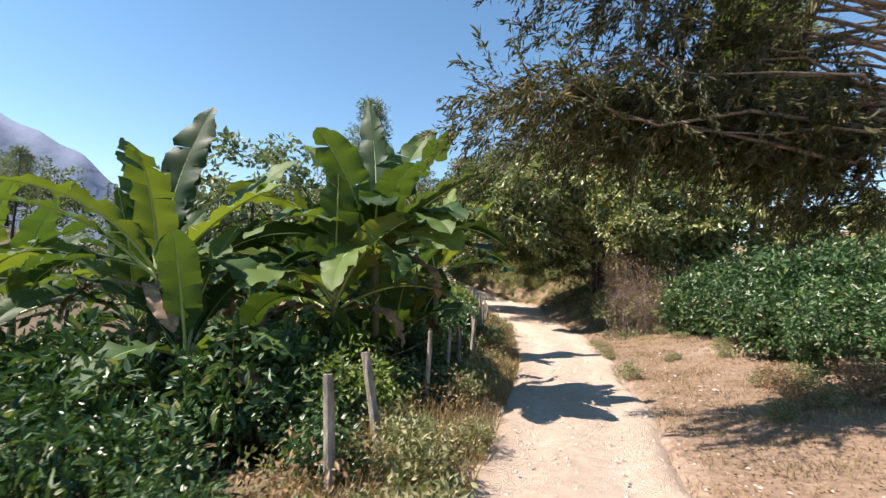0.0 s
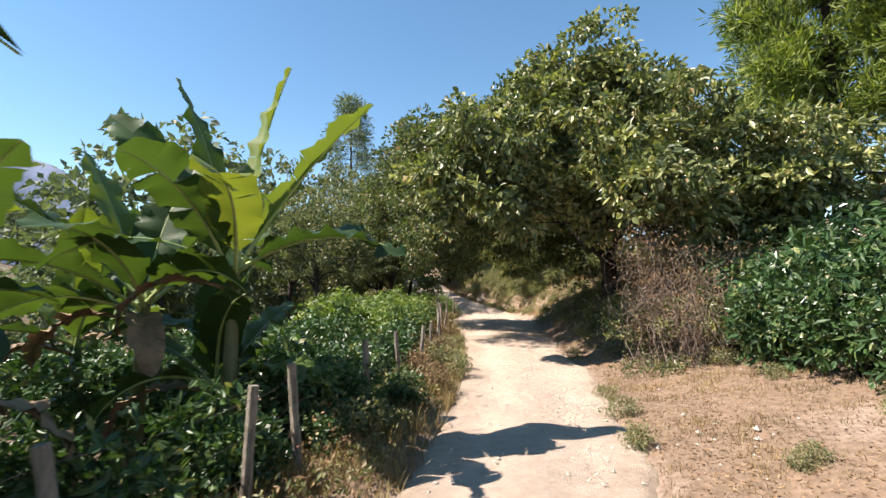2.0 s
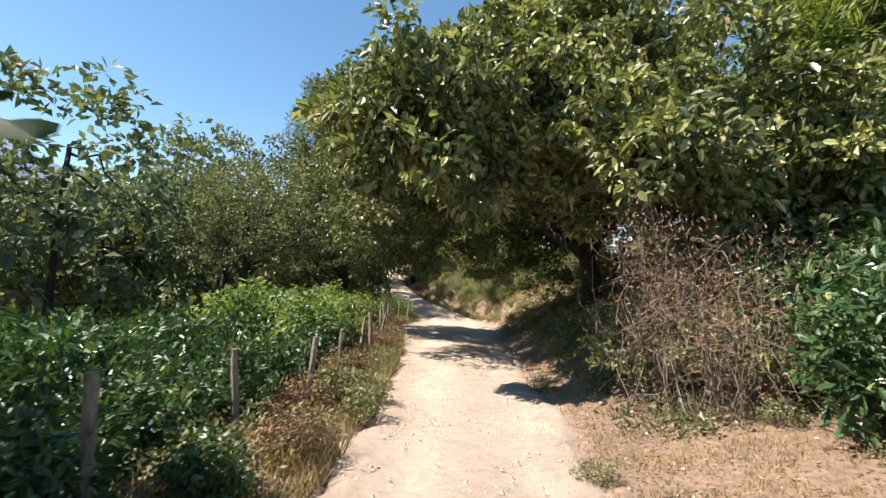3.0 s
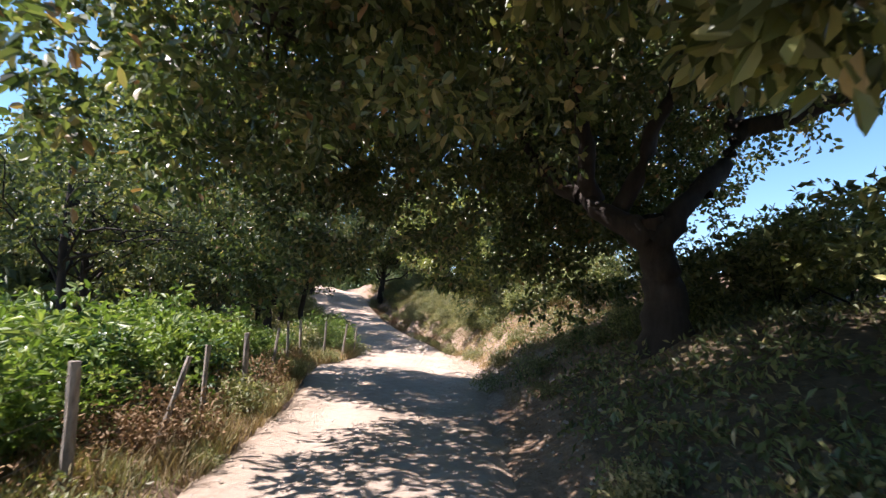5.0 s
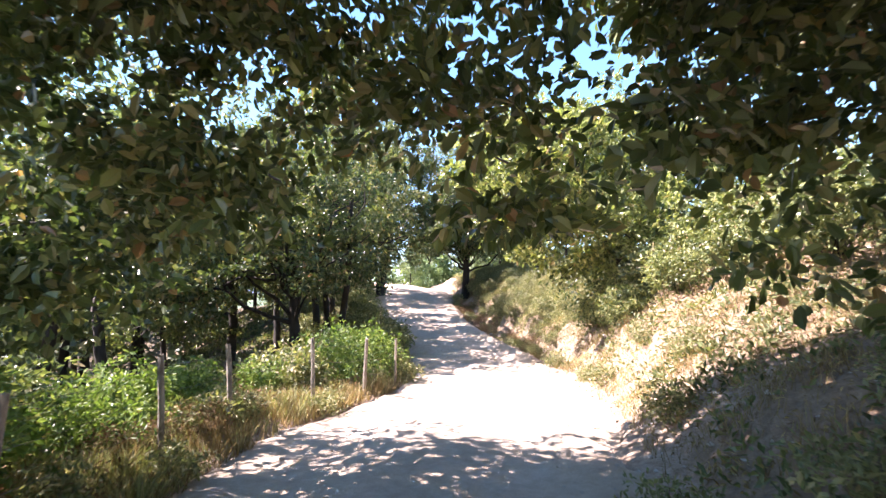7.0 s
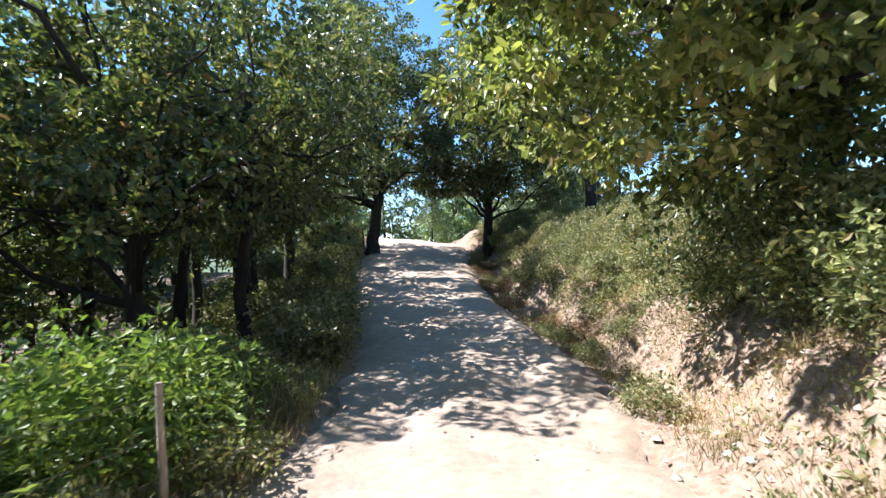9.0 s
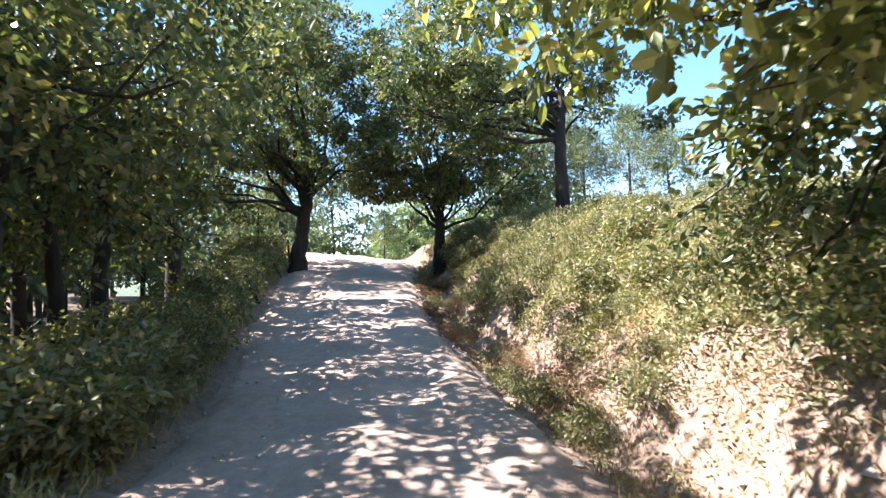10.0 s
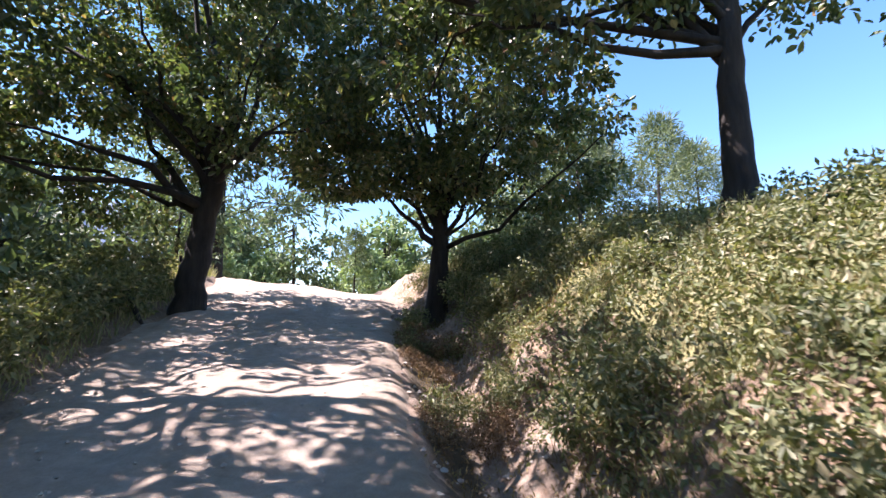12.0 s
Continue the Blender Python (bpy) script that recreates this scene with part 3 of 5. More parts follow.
tree("oak_tree", (*OAK, on_ground(*OAK) - 0.15), "large spreading oak with dark trunk leaning over the track", "tree",
     [(0, 0, 0), (-0.1, 0, 0.9), (-0.28, -0.08, 1.7), (-0.4, -0.12, 2.4)], 0.42,
     [((-1.2, -2.0, 6.6), (5.4, 4.4, 2.8)), ((-5.0, -3.2, 5.4), (3.4, 3.4, 3.0)), ((-7.6, -2.4, 4.6), (2.7, 3.6, 3.2)), ((-8.0, 1.4, 5.6), (2.6, 2.2, 2.8)), ((2.6, 0.5, 7.0), (3.6, 4.5, 2.4)), ((-3.5, 3.0, 5.4), (4.0, 2.4, 2.8)),
      ((1.5, 6.5, 5.6), (4.4, 3.6, 2.8)), ((-6.8, 4.0, 5.6), (2.6, 2.4, 1.7)), ((-3.0, 0.8, 5.6), (3.0, 2.6, 2.2)), ((-10.8, 4.6, 4.8), (3.0, 2.4, 2.2)), ((-8.2, -1.0, 6.2), (2.4, 4.0, 1.6)),
      ((-0.4, 4.6, 3.9), (3.0, 2.4, 1.5)), ((0.9, 5.2, 4.4), (2.4, 2.6, 1.8)), ((-5.8, 5.4, 4.2), (2.2, 2.0, 1.4)), ((-1.5, 5.4, 4.4), (3.0, 1.6, 1.6)),
      ((-6.0, 4.6, 2.6), (2.2, 1.2, 1.9)), ((-3.0, 4.6, 2.0), (2.4, 1.2, 1.6)), ((0.2, 4.8, 2.0), (2.4, 1.2, 1.6)), ((-8.4, 4.6, 2.4), (1.6, 1.2, 2.4)), ((-8.8, 4.8, 0.9), (0.9, 0.9, 1.2)), ((-6.4, 4.4, 5.6), (2.4, 1.6, 1.6)), ((0.0, 1.0, 8.4), (5.6, 5.6, 1.5)), ((3.0, 5.0, 7.4), (4.4, 3.4, 1.5)), ((-4.6, 1.6, 8.0), (3.6, 4.4, 1.4)), ((-4.4, -5.0, 4.8), (2.6, 2.0, 1.4)), ((-6.6, -4.4, 5.4), (2.2, 2.2, 1.4)), ((-9.0, 2.6, 5.2), (2.6, 2.2, 1.8)), ((-2.2, 3.6, 4.9), (2.8, 2.0, 1.2)), ((-1.2, 4.6, 6.4), (3.2, 2.2, 1.2)), ((-3.4, 2.4, 6.6), (2.6, 2.0, 1.0))],
     2100, 82, 0.42, (0.165, 0.092), OAK_LEAF, BARK, 11, limbs=0, world_clear=True, clearance=2.65, shell=0.3, flat=0.7)
oak = bpy.data.objects["oak_tree"]
g = np.random.default_rng(5)
for a, b, r0 in (((-0.35, -0.1, 1.9), (-1.35, 1.2, 3.1), 0.31), ((-1.3, 1.1, 3.0), (-2.5, 2.2, 4.9), 0.24), ((-1.1, 0.8, 2.8), (-2.4, -0.9, 5.5), 0.2), ((-0.32, -0.1, 1.9), (0.75, 0.15, 3.1), 0.3), ((0.68, 0.14, 3.0), (1.75, 0.3, 4.5), 0.24), ((1.7, 0.3, 4.4), (4.6, 0.2, 5.7), 0.19),
                 ((-0.8, 0.5, 2.5), (0.6, 0.1, 5.6), 0.19), ((-2.3, -0.9, 5.4), (-7.5, -1.0, 5.0), 0.17), ((-2.3, -0.9, 5.4), (-5.0, -3.6, 6.2), 0.16), ((1.7, 0.3, 4.4), (2.4, 3.6, 6.8), 0.17), ((-2.4, 2.1, 4.8), (-4.8, 4.2, 5.2), 0.16), ((-7.3, -1.0, 5.0), (-9.6, 1.6, 5.4), 0.1)):
    part("limb", mesh_of("limb", *limb(a, b, r0, r0 * 0.45, g, 0.2, 9, 9), BARK, True), oak)
twigs = [limb(np.array(a) + g.normal(size=3) * 0.4, np.array(a) + g.normal(size=3) * (2.0, 2.0, 1.0), 0.045, 0.008, g, 0.3, 6, 5)
         for a in ((-7, -1.5, 5), (-5, -3, 6), (3.5, -1, 7), (2.4, 3.4, 6.6), (-5, 4, 5.4), (-1, -1.5, 6.6), (-8, 1, 5)) for _ in range(9)]
tagged(part("twig_tangle", mesh_of("twig_tangle", *joined(twigs), BARK, True), oak), kind="stuff")

# overgrown trees before it
for x, y, lobes, n, seed in ((9.6, 25.6, [((-1.2, 0.6, 7.3), (4.4, 3.0, 3.0)), ((-3.2, 0.4, 6.2), (2.8, 2.6, 2.8)), ((-2.0, -1.0, 4.0), (2.4, 2.2, 2.0)), ((2.4, -0.8, 3.4), (2.6, 2.2, 2.1)), ((-5.4, -2.2, 4.5), (2.8, 2.4, 2.2)), ((-6.0, -3.0, 4.7), (1.8, 1.5, 1.5)), ((-1.2, -2.6, 4.8), (2.8, 2.0, 2.4)), ((-0.8, -2.8, 3.0), (2.4, 1.3, 1.5)), ((1.6, -2.6, 4.8), (2.4, 1.4, 1.8))], 560, 21),
                             (15.0, 24.4, [((0, 0, 2.9), (4.2, 3.2, 2.2)), ((3.5, -2, 2.6), (3.2, 3.0, 2.2)), ((-3, -1, 2.4), (2.6, 2.2, 1.8))], 230, 22)):
    tree("vine_covered_tree", (x, y, on_ground(x, y) - 0.1), "olive-green tree smothered in climbing leaves", "tree",
         [(0, 0, 0), (0.1, 0.1, 1.2), (-0.1, 0, 2.4), (0.1, 0, 3.5)], 0.12, lobes, int(n * 1.15), 70, 0.36, (0.23, 0.12), THICKET_LEAF, BARK, seed, "trees by the track", 18, 0.5, True, shell=0.5, parted=9)

vine = [o for o in bpy.data.objects if o.name.startswith("vine_covered_tree") and not o.parent][0]
g = np.random.default_rng(23)
for a, b, r0 in (((-1.1, -1.5, 3.7), (-3.2, -1.1, 3.1), 0.035), ((-1.2, -1.6, 3.3), (-3.0, -1.4, 2.6), 0.028), ((-0.9, -1.9, 2.6), (-2.0, -2.6, 3.4), 0.03), ((-1.0, -1.4, 4.0), (-2.9, -2.2, 4.0), 0.026)):
    br = part("bare_branch", mesh_of("bare_branch", *limb(a, b, r0, 0.008, g, 0.25, 9, 6), PALE_BARK, True), vine, "bare pale branch")
    for _ in range(4):
        c = np.array(a) + (np.array(b) - np.array(a)) * g.uniform(0.3, 0.95)
        part("twig", mesh_of("twig", *limb(c, c + g.normal(size=3) * (0.4, 0.4, 0.3), 0.01, 0.003, g, 0.3, 6, 4), PALE_BARK, True), br)


def spray_tree(name, at, label, tall, bare, reach, trunk_r, seed, mat, bark, lean=(0, 0), tiers=16, needle=(0.3, 0.03), sag=0.35, per=260, group="", hang=0.0, world_clear=False, extra=(), tuft=0.0, spread=1.0):
    """A conifer: whorls of boughs with needle sprays; extra boughs by height, azimuth, length, drop."""
    gen = np.random.default_rng(seed)
    t = thing(name, at, label, "tree", group)
    axis = lambda h: np.array([lean[0] * h / tall, lean[1] * h / tall, h])
    hs = np.linspace(0, tall, 14)
    part("trunk", mesh_of("trunk", *tube([axis(h) for h in hs], trunk_r * (1.02 - hs / tall) + 0.02, 9), bark, True), t)
    boughs = []
    for k, h in enumerate(np.linspace(bare, tall * 0.97, tiers)):
        r = reach * (1 - 0.8 * (h - bare) / (tall - bare)) * gen.uniform(0.7, 1.1)
        for m in range(5):
            boughs.append((h, k * 2.4 + m * 1.257 + gen.normal() * 0.25, r * gen.uniform(0.7, 1.1), -gen.uniform(-sag, 0.15) * r, per))
    boughs += [(h, radians(az), r, d, int(per * 5.4)) for h, az, r, d in extra]
    wood, pts, ways = [], [], []
    for h, az, r, dropped, n in boughs:
        out = np.array([math.cos(az), math.sin(az), 0])
        a = axis(h)
        b = a + out * r - np.array([0, 0, dropped])
        wood.append(limb(a, b, 0.014 + 0.005 * r, 0.004, gen, 0.12, 6, 5))
        if tuft:
            k = max(n // 26, 4)
            s = gen.uniform(0.3, 1.0, k) ** 0.7
            c = a + (b - a) * s[:, None] + gen.normal(size=(k, 3)) * np.array([0.5, 0.5, 0.25]) * (0.3 + 0.18 * r)
            q = np.repeat(c, 26, 0) + gen.normal(size=(k * 26, 3)) * tuft
            w = unit(q - np.repeat(c, 26, 0)) * 1.3 + out * 0.4 + np.array([0, 0, 0.4])
        else:
            k = max(n // 56, 4)
            s = gen.uniform(0.15, 1.0, k)[:, None] ** 0.8
            start = a + (b - a) * s + gen.normal(size=(k, 3)) * 0.12
            run = unit(out * 0.7 + gen.normal(size=(k, 3)) * 0.55 - np.array([0, 0, 0.25 + hang * 0.7])) * gen.uniform(0.4, 1.2, (k, 1)) * (0.45 + 0.1 * r)
            f = gen.uniform(0, 1, (k, 56, 1))
            q = (start[:, None] + run[:, None] * f - np.array([0, 0, 0.25 * hang]) * f ** 2 + gen.normal(size=(k, 56, 3)) * 0.055 * (1.15 - f)).reshape(-1, 3)
            w = np.repeat(unit(run), 56, 0) * 1.4
        pts.append(q)
        ways.append(w)
    p, w = np.concatenate(pts), np.concatenate(ways)
    if world_clear:
        keep = open_way(p + np.asarray(at), 3.35)
        p, w = p[keep], w[keep]
    part("crown", mesh_of("crown", *leaves(p, needle[0], needle[1], 0.1 if tuft else 0.25, w, gen=gen, spread=0.5 if tuft else 0.8), mat), t)
    tagged(part("bough_tangle", mesh_of("bough_tangle", *joined(wood), TWIG if bark is PALE_BARK else bark, True), t), kind="stuff")
    return t


spray_tree("cypress_tree", (8.8, 8.0, on_ground(8.8, 8.0) - 0.1), "dark drooping conifer with a pale leaning trunk", 11, 4.6, 3.8, 0.2, 31, CYPRESS_LEAF, PALE_BARK, (-3.4, -0.6), 6, (0.12, 0.03), 0.2, 230, hang=0.5, world_clear=True,
           extra=[(3.9 + 0.13 * (k % 7), 174 + (k * 7) % 20, 3.5 + 0.42 * (k % 10), 0.12 * (k % 4) - 0.1) for k in range(40)] + [(5.0 + 0.25 * (k % 9), 178 + (k * 5) % 18, 4.2 + 0.44 * (k % 7), 0.3 * (k % 3) - 0.5) for k in range(18)] + [(3.0 + 0.2 * (k % 7), 150 + (k * 11) % 45, 1.8 + 0.34 * (k % 9), 0.1) for k in range(7)])
# pine needle colour stands in for sunlight on this conifer's foliage
spray_tree("cypress_tree", (11.2, 6.2, on_ground(11.2, 6.2) - 0.1), "drooping conifer with bare lower boughs, sunlit green in its needle colour", 11, 2.6, 4.0, 0.2, 32, PINE_LEAF, PALE_BARK, (-1.2, 0.2), 9, (0.17, 0.045), 0.3, 230, hang=0.7)
spray_tree("pine_tree", (17.2, 27.5, on_ground(17.2, 27.5) - 0.1), "tall bright green pine with bushy needle tufts", 19, 5.0, 4.8, 0.25, 33, PINE_LEAF, BARK, (0, 0), 15, (0.4, 0.07), 0.0, 1100, tuft=0.17)


# shrubs
def shrub_mesh(seed, h, r, n, per, leaf, mat, six=False, spread=0.24):
    gen = np.random.default_rng(seed)
    lobes = [((0, 0, h * 0.55), (r, r, h * 0.45)), ((r * 0.35, 0.2 * r, h * 0.4), (r * 0.8, r * 0.7, h * 0.4)), ((-r * 0.4, -0.25 * r, h * 0.38), (r * 0.75, r * 0.8, h * 0.38))]
    v, f, c = crown_of(lobes, n, per, spread, leaf, gen, 0.35, None, six, 0.7, 0.3)
    v[:, 2] = np.maximum(v[:, 2], 0.02)
    ends = c[gen.permutation(len(c))[:4 if h > 1 else 2]]
    return mesh_of("foliage", v, f, mat), [mesh_of("stem", *limb((gen.normal() * 0.06, gen.normal() * 0.06, 0), q, 0.012 + 0.006 * h, 0.005, gen, 0.15, 5, 5), BARK if h > 1 else TWIG, True) for q in ends]


def shrub(name, label, category, group, meshes, x, y, rz=0.0, size=1.0):
    t = thing(name, (x, y, on_ground(x, y) - 0.03), label, category, group, rz)
    t.scale = (size, size, size)
    part("foliage", meshes[0], t)
    for st in meshes[1]:
        part("stem", st, t)
    return t


COFFEE = [shrub_mesh(41 + k, 2.0, 0.85, 60, 20, (0.2, 0.09), COFFEE_LEAF, True, 0.26) for k in range(3)]
FAR_COFFEE = [shrub_mesh(47 + k, 2.0, 1.0, 45, 18, (0.24, 0.11), COFFEE_LEAF, False, 0.28) for k in range(2)]
TALL_COFFEE = [shrub_mesh(45 + k, 2.9, 1.25, 105, 24, (0.21, 0.1), COFFEE_LEAF, True, 0.28) for k in range(2)]
# coffee bushes again, with sunlight put in by the brighter leaf colour
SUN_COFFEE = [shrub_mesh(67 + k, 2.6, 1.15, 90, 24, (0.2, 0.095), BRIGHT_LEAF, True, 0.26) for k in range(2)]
THICKET = [shrub_mesh(51 + k, 2.2, 1.4, 100, 26, (0.17, 0.09), THICKET_LEAF, False, 0.28) for k in range(2)]
UNDERGROWTH = [shrub_mesh(57 + k, 1.3, 0.9, 60, 22, (0.15, 0.08), HERB_LEAF, False, 0.24) for k in range(2)]
BRIGHT = [shrub_mesh(63 + k, 1.5, 0.95, 75, 26, (0.13, 0.055), BRIGHT_LEAF, False, 0.24) for k in range(2)]
HERB = [shrub_mesh(55 + k, 0.8, 0.6, 50, 16, (0.11, 0.05), HERB_LEAF, False, 0.16) for k in range(2)]
g = np.random.default_rng(61)
for row in range(6):
    for k in range(17):
        y = 2.6 + 2.0 * k + g.normal() * 0.4
        x = float(left_edge(np.array([y]))[0]) - 2.1 - 2.1 * row + g.normal() * 0.4
        tall = g.uniform(0.55, 1.1) * (0.75 if row == 0 else 1.0) * (0.75 if row == 0 and y < 8 else 1.0)
        if y < 36 and g.random() < 0.93:
            shrub("coffee_bush", "dark glossy green coffee bush behind the wire fence", "bush", "coffee bushes", COFFEE[(row + k) % 3] if row < 3 else FAR_COFFEE[k % 2], x, y, g.uniform(0, 360), tall)
for x, y, s_ in ((-3.4, 4.2, 0.7), (-2.6, 5.0, 0.6), (-4.7, 4.8, 0.85), (-2.0, 3.8, 0.4), (-1.8, 7.2, 0.6), (-4.0, 6.2, 0.8), (-5.8, 5.6, 0.9)):
    shrub("coffee_bush", "dark glossy green coffee bush behind the wire fence", "bush", "coffee bushes", COFFEE[int(y * 10) % 3], x, y, g.uniform(0, 360), s_)
for y in (11.0, 12.6, 14.0, 15.8, 17.4, 19.0, 20.6, 22.2, 24.0, 25.6):
    x = float(left_edge(np.array([y]))[0]) - 2.0 + g.normal() * 0.15
    shrub("coffee_bush", "glossy coffee bush pressing on the wire fence", "bush", "coffee bushes", COFFEE[int(y) % 3], x, y, g.uniform(0, 360), g.uniform(0.55, 0.75))
for x, y, s in ((9.5, 17.2, 0.75), (11.4, 16.0, 1.05), (10.6, 19.0, 0.95), (13.0, 17.8, 1.1), (9.9, 21.2, 0.85), (12.3, 21.0, 1.1), (10.0, 14.2, 0.7), (12.2, 13.8, 1.0), (14.8, 15.2, 1.1), (14.4, 20.0, 1.2), (10.4, 11.4, 0.7), (12.6, 10.6, 0.9), (8.3, 12.7, 0.62), (9.3, 15.4, 0.72), (7.9, 10.7, 0.5), (9.4, 18.8, 0.75), (9.2, 12.0, 0.7), (10.2, 16.6, 0.85), (9.0, 9.6, 0.55)):
    shrub("coffee_bush", "tall glossy coffee bush on the grassy bank", "bush", "coffee bushes", TALL_COFFEE[int(x * 10) % 2], x, y, g.uniform(0, 360), s)
for x, y, s in ((11.2, 22.8, 1.1), (8.8, 24.2, 0.6), (8.8, 21.6, 0.7), (8.0, 22.8, 0.7), (9.4, 20.6, 0.7), (12.8, 28.2, 1.2), (13.5, 31.5, 1.1), (12.2, 35.0, 0.6), (13.4, 42.0, 1.0), (13.7, 45.5, 1.1), (9.9, 49.3, 0.7), (10.6, 45.3, 0.6), (11.4, 46.8, 0.8), (15.4, 36.1, 1.2), (10.6, 34.6, 0.4), (12.0, 33.6, 0.95), (12.9, 32.7, 0.9), (14.4, 33.4, 1.1), (11.2, 33.2, 0.6),
                (1.2, 30.8, 0.55), (-0.1, 36.6, 0.7), (-1.4, 38.3, 0.8), (-0.6, 41.1, 0.6), (-2.0, 35.6, 0.8), (-4.4, 37.9, 0.9)):
    shrub("thicket_shrub", "dense olive-green shrub on the bank", "shrub", "bank shrubs", THICKET[int(x * 10) % 2], x, y, g.uniform(0, 360), s)
for x, y, s_, w in ((9.1, 46.9, 0.35, 0), (9.4, 48.4, 0.45, 0), (9.6, 49.6, 0.55, 0), (9.7, 44.8, 0.45, 1), (10.2, 47.3, 0.5, 1)):
    shrub("bank_bush", "scraggy olive bush on the eroded bank", "bush", "bank shrubs", (THICKET, UNDERGROWTH)[w][int(y * 10) % 2], x, y, g.uniform(0, 360), s_ * (1 + w))
for y, u, s_ in ((43.4, 2.2, 0.5), (44.4, 1.6, 0.4), (45.6, 1.6, 0.45), (42.4, 3.0, 0.5), (43.6, 3.2, 0.75), (44.8, 2.4, 0.6), (45.6, 3.6, 0.8), (46.6, 2.0, 0.6), (47.2, 3.0, 0.7), (48.2, 2.2, 0.55), (44.0, 4.6, 0.9), (46.4, 4.8, 0.9), (48.6, 3.8, 0.7), (41.6, 4.4, 0.8), (50.0, 2.2, 0.5)):
    shrub("bank_bush", "ragged olive bush on the shaded cut bank", "bush", "bank shrubs", THICKET[int(y * 10) % 2], float(right_edge(np.array([y]))[0]) + u, y, g.uniform(0, 360), s_)
for k in range(46):
    y = g.uniform(38, 70)
    x = float(left_edge(np.array([y]))[0]) - 1.0 - g.gamma(1.6, 1.3)
    shrub("undergrowth_shrub", "straggly yellow-green undergrowth below the trees", "shrub", "undergrowth", UNDERGROWTH[k % 2], x, y, g.uniform(0, 360), g.uniform(0.5, 1.05))
for k in range(26):
    y = 49.5 + 0.72 * k + g.normal() * 0.25
    x = float(left_edge(np.array([y]))[0]) - g.uniform(0.75, 1.7)
    shrub("undergrowth_shrub", "sunlit yellow-green weeds hedging the track", "shrub", "undergrowth", UNDERGROWTH[k % 2], x, y, g.uniform(0, 360), g.uniform(0.45, 0.75))
for x, y, s in ((1.8, 43.7, 0.8), (1.4, 44.9, 1.05), (2.0, 46.0, 1.0), (0.9, 46.0, 1.1), (0.8, 44.2, 0.9), (1.5, 47.3, 0.8)):
    shrub("roadside_bush", "bright green feathery bush at the roadside", "bush", "roadside bushes", BRIGHT[int(y * 10) % 2], x, y, g.uniform(0, 360), s)
for x, y, s in ((0.6, 34.4, 1.0), (-0.4, 31.0, 1.0), (-1.4, 33.0, 1.1), (1.0, 37.3, 0.7), (1.2, 29.5, 0.8), (1.2, 33.2, 0.9), (-1.3, 8.0, 0.9)):
    shrub("roadside_bush", "bright green sunlit bush behind the fence", "bush", "roadside bushes", BRIGHT[int(y * 10) % 2], x, y, g.uniform(0, 360), s)
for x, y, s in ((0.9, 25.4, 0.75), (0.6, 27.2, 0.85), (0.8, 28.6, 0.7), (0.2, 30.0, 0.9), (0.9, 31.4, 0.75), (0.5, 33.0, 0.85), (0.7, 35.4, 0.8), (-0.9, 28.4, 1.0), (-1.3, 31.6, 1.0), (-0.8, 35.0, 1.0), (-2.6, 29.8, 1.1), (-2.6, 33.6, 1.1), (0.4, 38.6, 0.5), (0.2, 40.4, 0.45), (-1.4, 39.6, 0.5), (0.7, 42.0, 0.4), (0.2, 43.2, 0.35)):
    shrub("coffee_bush", "leggy coffee bush behind the wire fence, sunlight in its leaf colour", "bush", "coffee bushes", SUN_COFFEE[int(y * 10) % 2], x, y, g.uniform(0, 360), s)

# woods on the left and beyond
WOOD_LOBES = [((0, 0, 6.8), (2.8, 2.8, 3.2)), ((1.5, 0.8, 4.4), (2.2, 2.2, 1.8)), ((-1.6, -0.7, 4.0), (2.2, 2.2, 1.8)), ((0.4, -1.2, 2.8), (1.6, 1.6, 1.0))]
first = tree("woodland_tree", (-8.6, 50.8, on_ground(-8.6, 50.8)), "slender dark-trunked woodland tree in dense green leaf", "tree", [(0, 0, 0), (0.1, 0, 1.6), (-0.1, 0.1, 3.4), (0, 0, 6)], 0.14, WOOD_LOBES, 68, 72, 0.4, (0.165, 0.092), WOOD_LEAF, BARK, 71, "woodland trees", 16)
other = tree("woodland_tree", (-0.8, 51.4, on_ground(-0.8, 51.4)), "slender dark-trunked woodland tree in dense green leaf", "tree", [(0, 0, 0), (-0.2, 0.1, 1.6), (0.1, 0.1, 3.6), (0.2, 0, 6.5)], 0.16, [((0.4, 0, 6.6), (3.4, 3.2, 2.8)), ((-1.8, 0.8, 4.8), (2.4, 2.2, 1.9)), ((2.2, 0.6, 5.2), (2.4, 2.4, 1.6))], 70, 72, 0.4, (0.165, 0.092), WOOD_LEAF, BARK, 72, "woodland trees", 18)
for x, y, s, which in ((-5.4, 38.6, 0.85, 1), (-3.6, 52.7, 1.0, 0), (-6.0, 40.7, 0.85, 1), (-6.4, 52.1, 1.2, 1), (-6.5, 56.7, 1.15, 0), (-5.0, 60.3, 1.25, 1), (-4.4, 56.9, 1.1, 1),
                       (-2.8, 54.2, 1.0, 0), (-6.8, 45.6, 1.2, 0), (-9.6, 46.8, 1.3, 1)):
    copy_thing((first, other)[which], pose(x, y, on_ground(x, y) - 0.1, 0, 0, g.uniform(0, 360)) @ Matrix.Diagonal((1.12 * s, 1.12 * s, (1.2 if y > 52.5 or x < -4 else 1.08) * s, 1)))

# trees along the climb
def climb_tree(x, y, z, label, trunk, r, lobes, n, seed, bark=BARK, leaf_material=OAK_LEAF):
    return tree("oak_tree", (x, y, z), label, "tree", trunk, r, lobes, int(n * 0.66), 88, 0.4, (0.165, 0.092), leaf_material, bark, seed, "trees on the crest", 22, 0.35, True)


